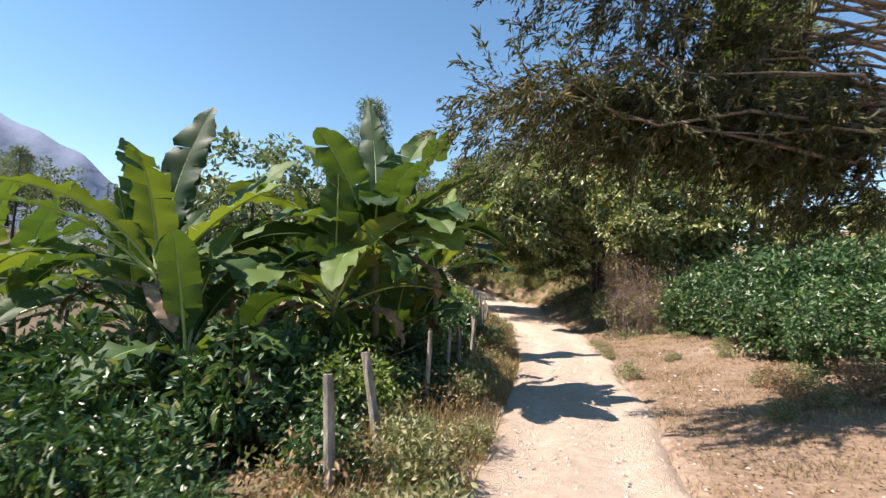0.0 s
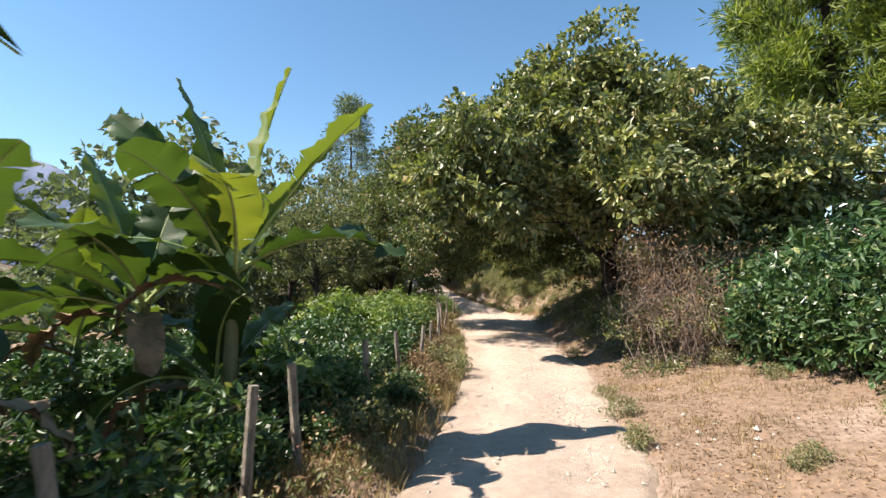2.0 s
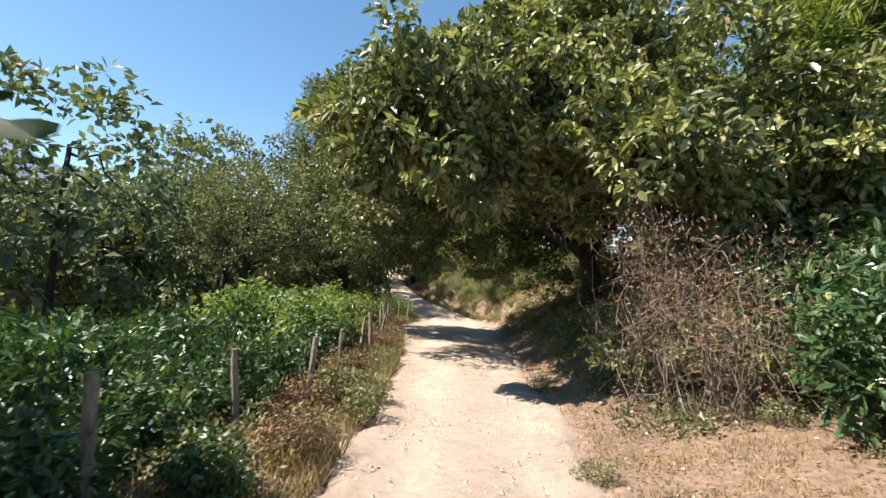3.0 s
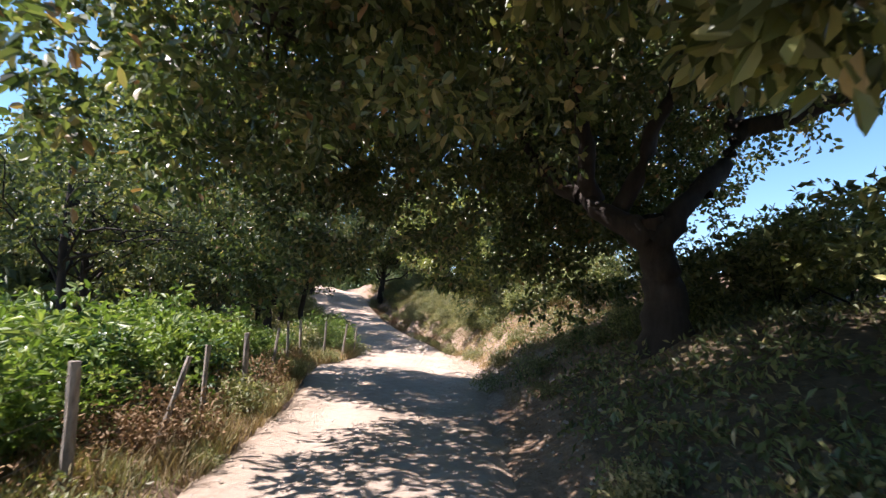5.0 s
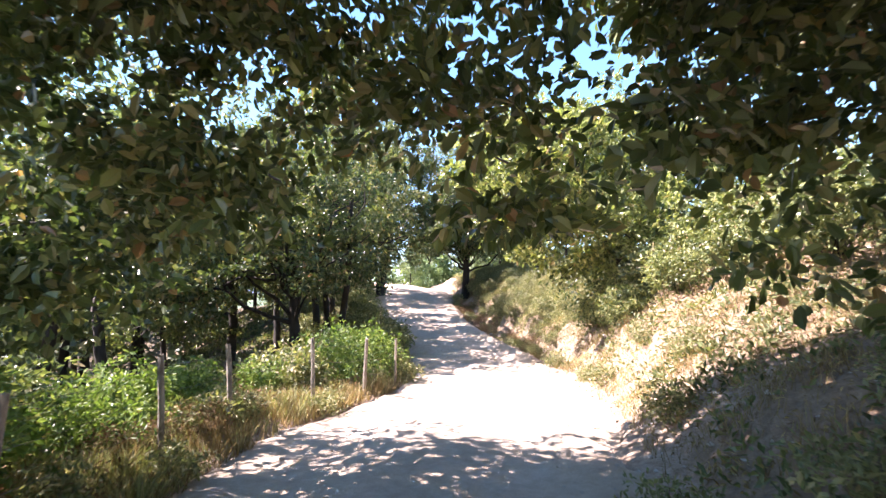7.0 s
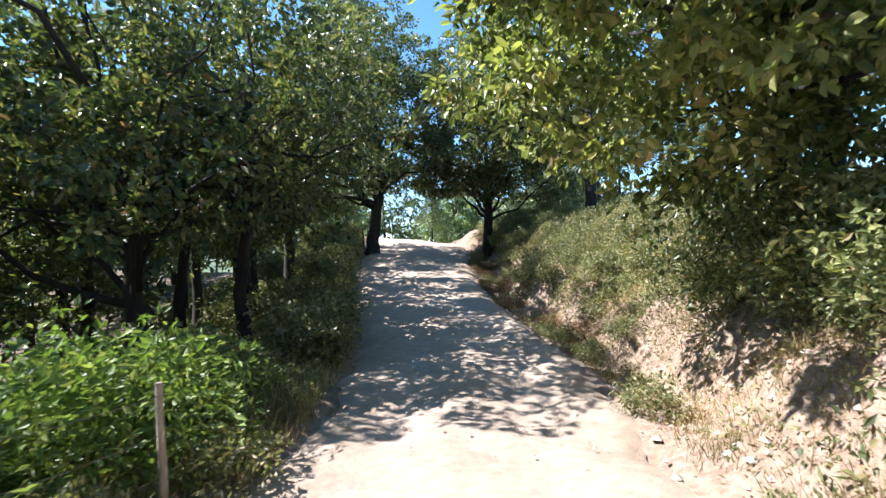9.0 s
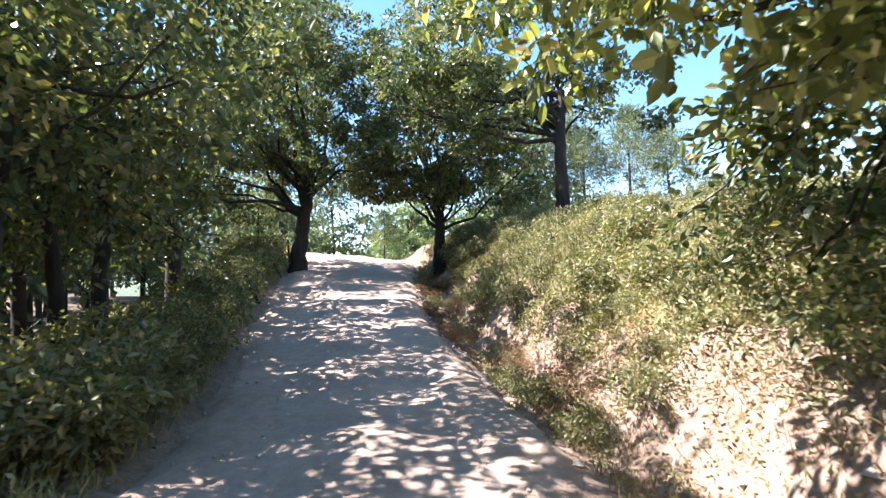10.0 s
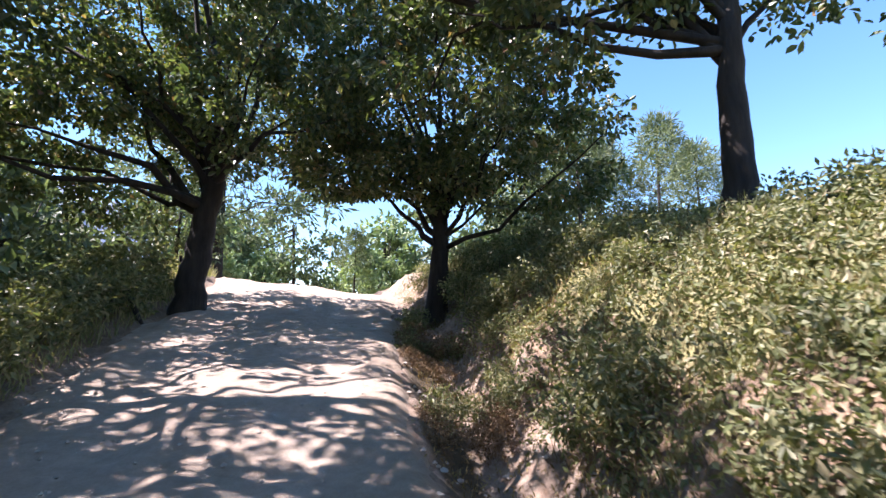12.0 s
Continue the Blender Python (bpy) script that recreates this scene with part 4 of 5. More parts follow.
climb_tree(7.4, 62.5, on_ground(7.4, 62.5) - 0.2, "tall oak with a straight brown trunk on the bank", [(0, 0, 0), (0.0, 0, 1.5), (0.05, 0, 3.0), (0.15, 0.1, 4.6)], 0.24,
           [((-1.2, 0, 6.6), (3.4, 3.2, 2.8)), ((-1.8, 0.8, 9.4), (3.0, 2.8, 2.0)), ((1.5, 0.4, 5.6), (2.4, 2.2, 1.3)), ((-2.8, 0.6, 4.6), (2.4, 2.6, 1.6)), ((2.2, 0.1, 3.5), (1.4, 1.1, 0.6)), ((-4.0, 0.2, 5.6), (2.2, 2.0, 1.9)), ((-4.4, 0.8, 4.0), (2.0, 1.8, 1.3)), ((-1.7, -0.6, 3.5), (1.5, 1.2, 0.6))], 360, 81)
climb_tree(2.1, 68.8, on_ground(2.1, 68.8), "leafy oak with low dark crown beside the crest", [(0, 0, 0), (0.05, 0, 1.2), (0.15, 0, 2.4), (0.1, 0, 4)], 0.31,
           [((0.3, 0, 6.6), (3.6, 3.4, 3.2)), ((-2.2, -0.5, 4.6), (2.2, 2.0, 1.6)), ((2.6, -0.5, 4.4), (2.6, 2.4, 1.8)), ((0.3, 0, 9.8), (3.4, 3.2, 2.8)), ((-1.0, -1.4, 3.8), (2.2, 1.4, 0.9))], 640, 82)
climb_tree(-3.8, 66.6, on_ground(-3.8, 66.6) - 0.2, "leaning dark oak at the edge of the track", [(0, 0, 0), (0.15, 0, 1.5), (0.45, 0, 3.0), (0.7, 0, 5.0)], 0.36,
           [((0.6, 0, 7.4), (4.4, 4.0, 3.4)), ((2.6, -0.8, 5.2), (2.4, 2.4, 1.8)), ((-2.8, 0, 4.8), (3.0, 2.8, 2.2)), ((0.4, 0, 10.6), (3.8, 3.6, 2.8)), ((-3.4, -2.4, 6.0), (3.2, 2.6, 2.6)), ((-5.4, -3.4, 4.6), (2.6, 2.2, 1.8))], 860, 83)
climb_tree(-2.3, 49.9, on_ground(-2.3, 49.9) - 0.2, "spreading dark oak with a stout trunk below the track", [(0, 0, 0), (0.05, 0, 1.3), (-0.1, 0, 2.6), (0.15, 0, 4.4)], 0.25,
           [((0.2, 0, 8.0), (3.8, 3.6, 2.8)), ((-2.8, -0.8, 5.4), (3.0, 2.8, 2.2)), ((1.8, -0.2, 5.2), (2.2, 2.4, 1.8)), ((-0.4, -2.2, 4.4), (2.6, 1.8, 1.6)), ((0.6, 1.8, 5.0), (2.6, 2.2, 1.8)), ((-3.6, -1.6, 3.2), (1.8, 1.6, 1.3))], 290, 86)
# this crown takes the lighter leaf, so its sunlit look is partly painted
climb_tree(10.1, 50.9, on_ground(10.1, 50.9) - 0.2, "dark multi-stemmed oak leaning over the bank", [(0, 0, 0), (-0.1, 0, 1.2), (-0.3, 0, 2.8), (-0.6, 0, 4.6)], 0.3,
           [((-1.5, 0, 5.6), (4.4, 4.0, 3.0)), ((-3.0, -2.0, 3.6), (2.6, 2.6, 1.8)), ((2.5, 1.0, 4.6), (3.2, 3.2, 2.2)), ((-1.0, -4.0, 4.4), (3.0, 2.6, 2.0)), ((-2.3, -2.0, 2.3), (2.4, 1.6, 1.3)), ((1.2, -2.0, 1.8), (2.2, 1.6, 1.4)), ((0.0, 0.5, 0.6), (1.2, 1.1, 1.1)), ((-0.8, 0.9, 2.2), (1.3, 1.1, 1.0)), ((0.2, 1.4, 1.5), (1.2, 1.0, 1.2)), ((-4.0, -5.8, 4.0), (2.1, 1.8, 1.0)), ((-3.4, -3.8, 4.2), (1.6, 1.6, 0.9)), ((-1.2, -4.2, 2.6), (1.8, 1.6, 1.0)), ((0.8, -5.0, 2.2), (1.8, 1.8, 1.0))], 700, 84, leaf_material=LIT_BANK_LEAF)
climb_tree(11.5, 53.0, on_ground(11.5, 53.0) - 0.2, "dark oak on the bank above the track", [(0, 0, 0), (0.1, 0, 1.2), (0.3, 0, 2.8), (0.6, 0, 4.6)], 0.28,
           [((0.5, 0, 5.6), (3.8, 3.6, 2.6)), ((-1.5, -2.0, 4.4), (2.6, 2.4, 1.8))], 220, 85)

def leafy_branch(owner, a, b, count, seed):
    """A hanging branch with broad single leaves, under its tree."""
    gen = np.random.default_rng(seed)
    br = part("leafy_branch", mesh_of("leafy_branch", *limb(a, b, 0.03, 0.006, gen, 0.2, 8, 6), BARK, True), owner)
    a, b = np.asarray(a), np.asarray(b)
    s = gen.uniform(0.25, 1.05, count)[:, None]
    p = a + (b - a) * s + gen.normal(size=(count, 3)) * np.array([0.22, 0.22, 0.2])
    part("leaves", mesh_of("leaves", *leaves(p, 0.17, 0.085, 0.3, unit(b - a)[None] * 0.6, gen=gen, six=True), OAK_LEAF), br)


TK = [o for o in bpy.data.objects if o.name.startswith("oak_tree") and abs(o.location.x - 10.1) < 0.05][0]
for k, (a, b) in enumerate((((-0.3, 0.2, 2.2), (-2.2, 1.9, 0.6)), ((-0.3, 0.2, 2.6), (-1.9, 1.6, 1.5)), ((-0.2, 0.2, 1.8), (-1.6, 2.2, 0.2)), ((-0.3, -0.4, 2.4), (-2.8, -2.4, 0.9)), ((-0.3, 0.0, 1.6), (-1.7, -0.6, -0.2)))):
    leafy_branch(TK, a, b, 130, 300 + k)
part("limb", mesh_of("limb", *limb((-0.4, 0, 3.4), (-4.4, -6.2, 4.1), 0.11, 0.03, g, 0.1, 9, 7), BARK, True), TK)

# distant trees
def far_tree(x, y, tall, wide, seed, mat=FAR_HAZE_LEAF):
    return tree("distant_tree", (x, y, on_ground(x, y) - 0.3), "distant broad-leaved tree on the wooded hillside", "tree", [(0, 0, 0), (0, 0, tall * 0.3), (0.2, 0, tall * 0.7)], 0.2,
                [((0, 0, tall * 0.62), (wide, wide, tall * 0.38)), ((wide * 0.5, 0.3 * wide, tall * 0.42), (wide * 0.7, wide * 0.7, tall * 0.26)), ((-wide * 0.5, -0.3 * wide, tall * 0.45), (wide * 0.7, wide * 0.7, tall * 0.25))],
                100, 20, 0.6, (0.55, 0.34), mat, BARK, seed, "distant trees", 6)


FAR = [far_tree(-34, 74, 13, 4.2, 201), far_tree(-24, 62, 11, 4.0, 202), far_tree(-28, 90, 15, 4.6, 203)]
for k in range(95):
    a, d = radians(g.uniform(-68, 12)), g.uniform(48, 125)
    x, y = 2 + d * math.sin(a), 8 + d * math.cos(a)
    if (x > -14 and y < 90) or (a < radians(-36) and d < 95):
        continue
    s = g.uniform(0.85, 1.3)
    copy_thing(FAR[k % 3], pose(x, y, on_ground(x, y) - 0.3, 0, 0, g.uniform(0, 360)) @ Matrix.Diagonal((s, s, s, 1)))
for x, y, s in ((-14.8, 38.5, 1.05), (-17.4, 46.4, 1.22), (-17.0, 54.4, 1.22), (-15.8, 66.5, 1.22), (-19.5, 62.2, 1.40), (-20.0, 40.2, 1.22), (-21.8, 52.1, 1.40), (-18, 34, 0.6), (-22, 30, 0.6), (-17.3, 73.4, 0.8), (-12.7, 78.8, 0.5), (0.2, 95.7, 0.4), (4.5, 92.0, 0.4)):
    copy_thing(FAR[int(y) % 3], pose(x, y, on_ground(x, y) - 0.3, 0, 0, g.uniform(0, 360)) @ Matrix.Diagonal((s, s, s, 1)))
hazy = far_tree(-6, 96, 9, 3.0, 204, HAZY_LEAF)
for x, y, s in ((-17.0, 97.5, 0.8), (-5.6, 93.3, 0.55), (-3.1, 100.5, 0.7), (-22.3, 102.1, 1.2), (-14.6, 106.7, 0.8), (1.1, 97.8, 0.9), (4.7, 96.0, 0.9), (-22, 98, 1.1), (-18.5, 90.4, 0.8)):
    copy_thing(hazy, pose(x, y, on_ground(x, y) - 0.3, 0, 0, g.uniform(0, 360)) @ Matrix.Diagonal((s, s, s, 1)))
far_pine = spray_tree("pine_tree", (15.4, 92.7, on_ground(15.4, 92.7) - 0.2), "distant open-crowned pine behind the ridge", 14, 8.5, 4.2, 0.22, 34, FAR_HAZE_LEAF, BARK, (0.4, 0), 6, (0.5, 0.1), 0.0, 150, "distant pines", tuft=0.25)
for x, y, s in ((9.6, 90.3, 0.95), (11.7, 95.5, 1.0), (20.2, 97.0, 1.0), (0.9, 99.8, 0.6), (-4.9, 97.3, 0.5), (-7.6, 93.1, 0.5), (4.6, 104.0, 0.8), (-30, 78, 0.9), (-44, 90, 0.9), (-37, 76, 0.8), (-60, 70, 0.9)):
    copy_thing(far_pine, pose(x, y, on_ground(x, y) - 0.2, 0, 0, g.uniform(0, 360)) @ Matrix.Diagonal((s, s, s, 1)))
spray_tree("pine_tree", (-12.4, 82.0, on_ground(-12.4, 82) - 0.2), "tall pointed distant conifer above the woods", 27, 5, 8.0, 0.35, 35, FAR_HAZE_LEAF, BARK, (0, 0), 18, (0.6, 0.14), 0.15, 150, "distant pines", tuft=0.3)


# ---------------------------------------------------------------- banana plants
def banana_leaf(length, width, az, lift, bend, gen, torn):
    """One paddle leaf: a bent midrib with wavy side blades, torn into strips by the wind."""
    n = 34
    s = np.linspace(0, 1, n)
    ang = lift - bend * s ** 1.5
    step = length / (n - 1)
    r = np.concatenate([[0], np.cumsum(np.cos(ang[:-1]) * step)])
    z = np.concatenate([[0], np.cumsum(np.sin(ang[:-1]) * step)])
    out, side = np.array([math.cos(az), math.sin(az), 0]), np.array([-math.sin(az), math.cos(az), 0])
    rib = out * r[:, None] + np.array([0, 0, 1]) * z[:, None] + side * (gen.normal() * 0.12 * length * s ** 2)[:, None]
    upn = -out * np.sin(ang)[:, None] + np.array([0, 0, 1]) * np.cos(ang)[:, None]
    along = unit(np.gradient(rib, axis=0))
    twist = gen.normal() * 0.5 * s ** 1.5
    wing = side * np.cos(twist)[:, None] + upn * np.sin(twist)[:, None]
    face = upn * np.cos(twist)[:, None] - side * np.sin(twist)[:, None]
    prof = np.clip((s - 0.17) / 0.16, 0, 1) ** 0.6 * np.clip((1.0 - s) / 0.24, 0, 1) ** 0.55
    across = (0.0, 0.35, 0.7, 1.0)
    vs, fs, uv = [], [], []
    for sg in (-1, 1):
        base = gen.uniform(0.1, 0.6)
        ph, wave = gen.uniform(0, 6.28), gen.uniform(0.7, 1.3)
        k = 5
        while k < n - 1:
            ln = int(gen.integers(2, 7)) if torn and gen.random() < 0.6 else int(gen.integers(8, 14))
            e = min(k + ln, n - 1)
            tilt = base + gen.normal() * (0.16 if torn else 0.03) - (gen.uniform(0.5, 1.3) if torn and gen.random() < 0.14 else 0.0)
            i0 = len(vs)
            for j in range(k, e + 1):
                w = width * 0.5 * prof[j]
                notch = 0.0 if j in (5, n - 1) else (0.16 if j == k else -0.16 if j == e else 0.0)
                for c in across:
                    lifted = tilt * (1 - 0.55 * c) + 0.16 * c * math.sin(ph + j * wave) + 0.1 * c * c * math.sin(ph * 2 + j * 2.3)
                    vs.append(rib[j] + sg * wing[j] * w * c * math.cos(lifted) + face[j] * w * c * math.sin(lifted) + along[j] * (notch * c * c * step + 0.16 * w * c))
                    uv.append((c, s[j]))
            m = len(across)
            for q in range(e - k):
                for c in range(m - 1):
                    a = i0 + m * q + c
                    fs.append((a, a + 1, a + m + 1, a + m) if sg > 0 else (a, a + m, a + m + 1, a + 1))
            k = e
    rb = tube(rib - upn * 0.012, np.interp(s, [0, 0.2, 1], [0.035, 0.026, 0.006]), 6)
    return (np.array(vs), np.array(fs), np.array(uv)), rb


def banana_plant(x, y, tall, specs, seed, label, torn=0.45, reach=2.4, dead=2, dead_az=200):
    gen = np.random.default_rng(seed)
    z0 = on_ground(x, y) - 0.05
    t = thing("banana_plant", (x, y, z0), label, "banana plant", "banana plants")
    lean = gen.normal(size=2) * 0.12
    stem = np.array([(lean[0] * s, lean[1] * s, tall * s) for s in np.linspace(0, 1, 9)])
    part("stem", mesh_of("stem", *tube(stem, np.linspace(0.125, 0.065, 9), 12), STEM, True), t)
    for k, (az, lift, bend, ln) in enumerate(specs):
        (v, f, uv), rb = banana_leaf(ln * gen.uniform(0.95, 1.05), 0.7 * gen.uniform(0.8, 1.15), radians(az), radians(lift), radians(bend), gen, gen.random() < torn)
        o = stem[-1] - np.array([0, 0, 0.25 * gen.random()])
        lf = part("leaf", mesh_of("leaf", v + o, f, BANANA, True, uv), t)
        part("midrib", mesh_of("midrib", rb[0] + o, rb[1], RIB, True), lf)
    for k in range(dead):
        (v, f, uv), rb = banana_leaf(reach * 0.75, 0.42, gen.uniform(0, 6.28) if k else radians(dead_az), radians(25), radians(125), gen, True)
        o = stem[-2]
        lf = part("dead_leaf", mesh_of("dead_leaf", v + o, f, DRY_BANANA, True, uv), t, "dry brown hanging leaf")
        part("midrib", mesh_of("midrib", rb[0] + o, rb[1], DRY_BANANA, True), lf)
    return t


def fan(gen, count, ln):
    return [(k * 137.5 + gen.normal() * 12, np.interp(k, [0, count - 1], [84, 28]) + gen.normal() * 5, np.interp(k, [0, count - 1], [20, 85]) + gen.normal() * 10, ln * np.interp(k, [0, count - 1], [1.0, 0.95])) for k in range(count)]


g = np.random.default_rng(91)
BAN = "banana plant with broad arching green leaves, some torn"
banana_plant(-1.2, 10.2, 3.1, [(178, 38, 45, 3.2), (150, 58, 25, 3.2), (122, 68, 20, 3.1), (85, 84, 12, 3.2), (60, 80, 15, 2.8), (-6, 62, 20, 2.7), (-28, 45, 25, 2.9), (-42, 42, 75, 2.8), (192, 22, 60, 2.8), (232, 30, 80, 2.8), (275, 45, 85, 2.6), (310, 35, 80, 2.6), (110, 30, 80, 2.6), (240, 65, 30, 2.8), (200, 0, 60, 2.4), (300, 5, 60, 2.2), (255, 10, 70, 2.4), (8, 30, 70, 3.0), (-18, 18, 55, 2.8), (28, 46, 60, 2.9), (-58, 30, 70, 2.7), (-75, 55, 50, 2.8)], 101, BAN, dead=3, dead_az=-12)
banana_plant(-2.2, 11.2, 2.2, fan(g, 10, 2.7), 112, BAN, dead=2)
banana_plant(-1.9, 9.6, 2.2, fan(g, 10, 2.6), 118, BAN, dead=2)
banana_plant(-0.8, 10.7, 1.2, fan(g, 8, 1.9), 119, BAN, dead=1)
banana_plant(-1.5, 9.5, 0.8, fan(g, 7, 1.6), 120, BAN, dead=1)
banana_plant(-1.3, 11.8, 1.8, [(-20, 62, 20, 2.2), (160, 50, 40, 2.2), (220, 40, 70, 2.0), (300, 45, 70, 2.0), (-35, 35, 60, 2.2)], 102, BAN)
banana_plant(-5.0, 9.0, 2.9, [(100, 86, 10, 3.3), (70, 80, 18, 3.3), (150, 70, 20, 3.0), (20, 55, 20, 3.2), (-10, 48, 35, 3.0), (200, 45, 50, 2.9), (240, 55, 60, 2.8), (290, 60, 50, 2.8), (330, 30, 80, 2.6), (180, 20, 70, 2.6), (120, 35, 70, 2.6), (40, 30, 80, 2.6)], 103, BAN, dead=4)
banana_plant(-5.9, 9.8, 2.0, fan(g, 10, 2.8), 104, BAN)
banana_plant(-4.1, 8.0, 1.5, fan(g, 8, 2.3), 113, BAN, reach=3.0, dead_az=-25)
banana_plant(-0.1, 15.3, 2.75, [(2, 58, 12, 3.2), (55, 80, 10, 3.2), (150, 78, 14, 3.1), (190, 60, 25, 2.9), (-12, 28, 62, 2.5), (250, 60, 60, 2.4), (300, 52, 70, 2.4), (100, 45, 80, 2.4), (205, 35, 90, 2.3)], 105, BAN, dead=1)
banana_plant(-1.6, 15.7, 2.6, [(160, 66, 20, 3.0), (185, 48, 30, 3.0), (110, 75, 15, 3.0), (20, 62, 40, 2.4), (230, 40, 70, 2.4), (280, 50, 70, 2.4), (175, 22, 60, 2.5), (330, 35, 80, 2.2), (60, 40, 70, 2.3)], 106, BAN, dead=2)
banana_plant(-0.5, 16.0, 1.2, fan(g, 8, 1.9), 121, BAN, dead=1)
banana_plant(-3.4, 13.4, 2.2, fan(g, 11, 2.6), 107, BAN)
banana_plant(-3.2, 16.8, 2.1, fan(g, 9, 2.4), 114, BAN)
banana_plant(-7.2, 12.5, 2.4, fan(g, 10, 2.6), 108, BAN)
banana_plant(-8.2, 8.6, 2.2, fan(g, 10, 2.6), 109, BAN)
banana_plant(-9.6, 11.6, 2.2, fan(g, 9, 2.6), 116, BAN)
banana_plant(-10.5, 28.0, 2.0, fan(g, 9, 2.4), 117, BAN)


# ---------------------------------------------------------------- fence
fence = thing("fence", (0, 0, 0), "rough wooden post and barbed wire fence along the track", "fence")
g = np.random.default_rng(111)
POSTS = [(y, float(left_edge(np.array([y]))[0]) - np.interp(y, [0, 14, 30, 38, 43, 46], [1.2, 1.3, 0.8, 0.6, 0.25, 0.2])) for y in (4.9, 6.3, 8.4, 10.1, 11.8, 13.5, 14.6, 17.0, 19.2, 21.5, 23.6, 25.6, 27.9, 29.4, 30.9, 33.0, 35.2, 37.4, 38.8, 41.0, 43.0, 45.1)]
tops = []
for y, x in POSTS:
    z = on_ground(x, y)
    h = g.uniform(1.15, 1.35)
    lx, ly = g.normal(size=2) * 0.11
    pts = [(x + lx * s, y + ly * s, z - 0.25 + (h + 0.25) * s) for s in np.linspace(0, 1, 6)]
    r = g.uniform(0.034, 0.062)
    v, f = tube(pts, r * np.array([1.1, 1.0, 1.05, 0.95, 1.0, 0.9]), 8)
    v = v + g.normal(size=v.shape) * 0.004
    cap = len(v)
    v = np.concatenate([v, [pts[-1]]])
    part("post", mesh_of("post", v, np.concatenate([f, [[cap - 8, cap - 7, cap - 6, cap - 5], [cap - 8, cap - 5, cap - 4, cap - 1], [cap - 4, cap - 3, cap - 2, cap - 1]]]), POST_WOOD, False), fence)
    tops.append(np.array(pts[-1]))
for (x0, y0), (x1, y1, z1) in (((-2.05, 60.46), (-2.55, 60.42, 2.60)), ((-3.67, 64.96), (-4.17, 65.02, 3.40)), ((-4.60, 67.50), (-4.75, 67.59, 4.50))):
    a, b = np.array([x0, y0, on_ground(x0, y0) - 0.2]), np.array([x1, y1, z1])
    v, f = tube(a + (b - a) * np.linspace(0, 1, 6)[:, None], np.array([0.065, 0.06, 0.06, 0.055, 0.055, 0.045]), 8)
    part("post", mesh_of("post", v, np.concatenate([f, [[40, 41, 42, 43], [40, 43, 44, 47], [44, 45, 46, 47]]]), BARK, False), fence)
for drop in (0.12, 0.45, 0.8):
    for a, b in zip(tops[:-1], tops[1:]):
        if b[1] - a[1] > 5:
            continue
        s = np.linspace(0, 1, 6)[:, None]
        p = a + (b - a) * s
        p[:, 2] -= drop + 0.05 * np.sin(s[:, 0] * np.pi)
        part("wire", mesh_of("wire", *tube(p, np.full(6, 0.0025), 4), WIRE), fence)


# ---------------------------------------------------------------- dead bush, grasses, litter, stones
def dead_bush(x, y, tall, wide, n, seed):
    gen = np.random.default_rng(seed)
    t = thing("dead_bush", (x, y, on_ground(x, y) - 0.05), "tangled brown dead bush with bare twigs", "bush")
    pieces = []
    for _ in range(n):
        h = tall * gen.uniform(0.25, 1.0)
        way, out = gen.uniform(0, 6.28), wide * (0.25 + 0.95 * h / tall) * gen.uniform(0.2, 1.15)
        q = np.array([math.cos(way) * out, math.sin(way) * out, h])
        a = gen.normal(size=3) * (0.25, 0.25, 0)
        pieces.append(limb(a, q, 0.03 / (1 + tall * 0.5), 0.003, gen, 0.5, 8, 4))
        for _ in range(4):
            c = a + (q - a) * gen.uniform(0.4, 1)
            pieces.append(limb(c, c + gen.normal(size=3) * (0.5, 0.5, 0.45) - (0, 0, 0.1), 0.008, 0.003, gen, 0.3, 5, 3))
    tagged(part("twig_tangle", mesh_of("twig_tangle", *joined(pieces), TWIG), t), kind="stuff")
    z = tall * gen.uniform(0.2, 1.0, 1300)
    way, out = gen.uniform(0, 6.28, 1300), wide * (0.25 + 0.9 * z / tall) * gen.uniform(0.1, 1.1, 1300)
    p = np.stack([np.cos(way) * out, np.sin(way) * out, z], 1) + gen.normal(size=(1300, 3)) * 0.12
    part("withered_leaves", mesh_of("withered_leaves", *leaves(p, 0.1, 0.03, 0.6, gen=gen), DRY_LEAF), t)


dead_bush(8.5, 20.6, 2.2, 1.1, 60, 121)
dead_bush(7.9, 21.9, 3.3, 1.0, 50, 122)
dead_bush(9.4, 21.4, 2.7, 1.0, 40, 123)
dead_bush(8.5, 22.6, 4.8, 1.0, 40, 124)


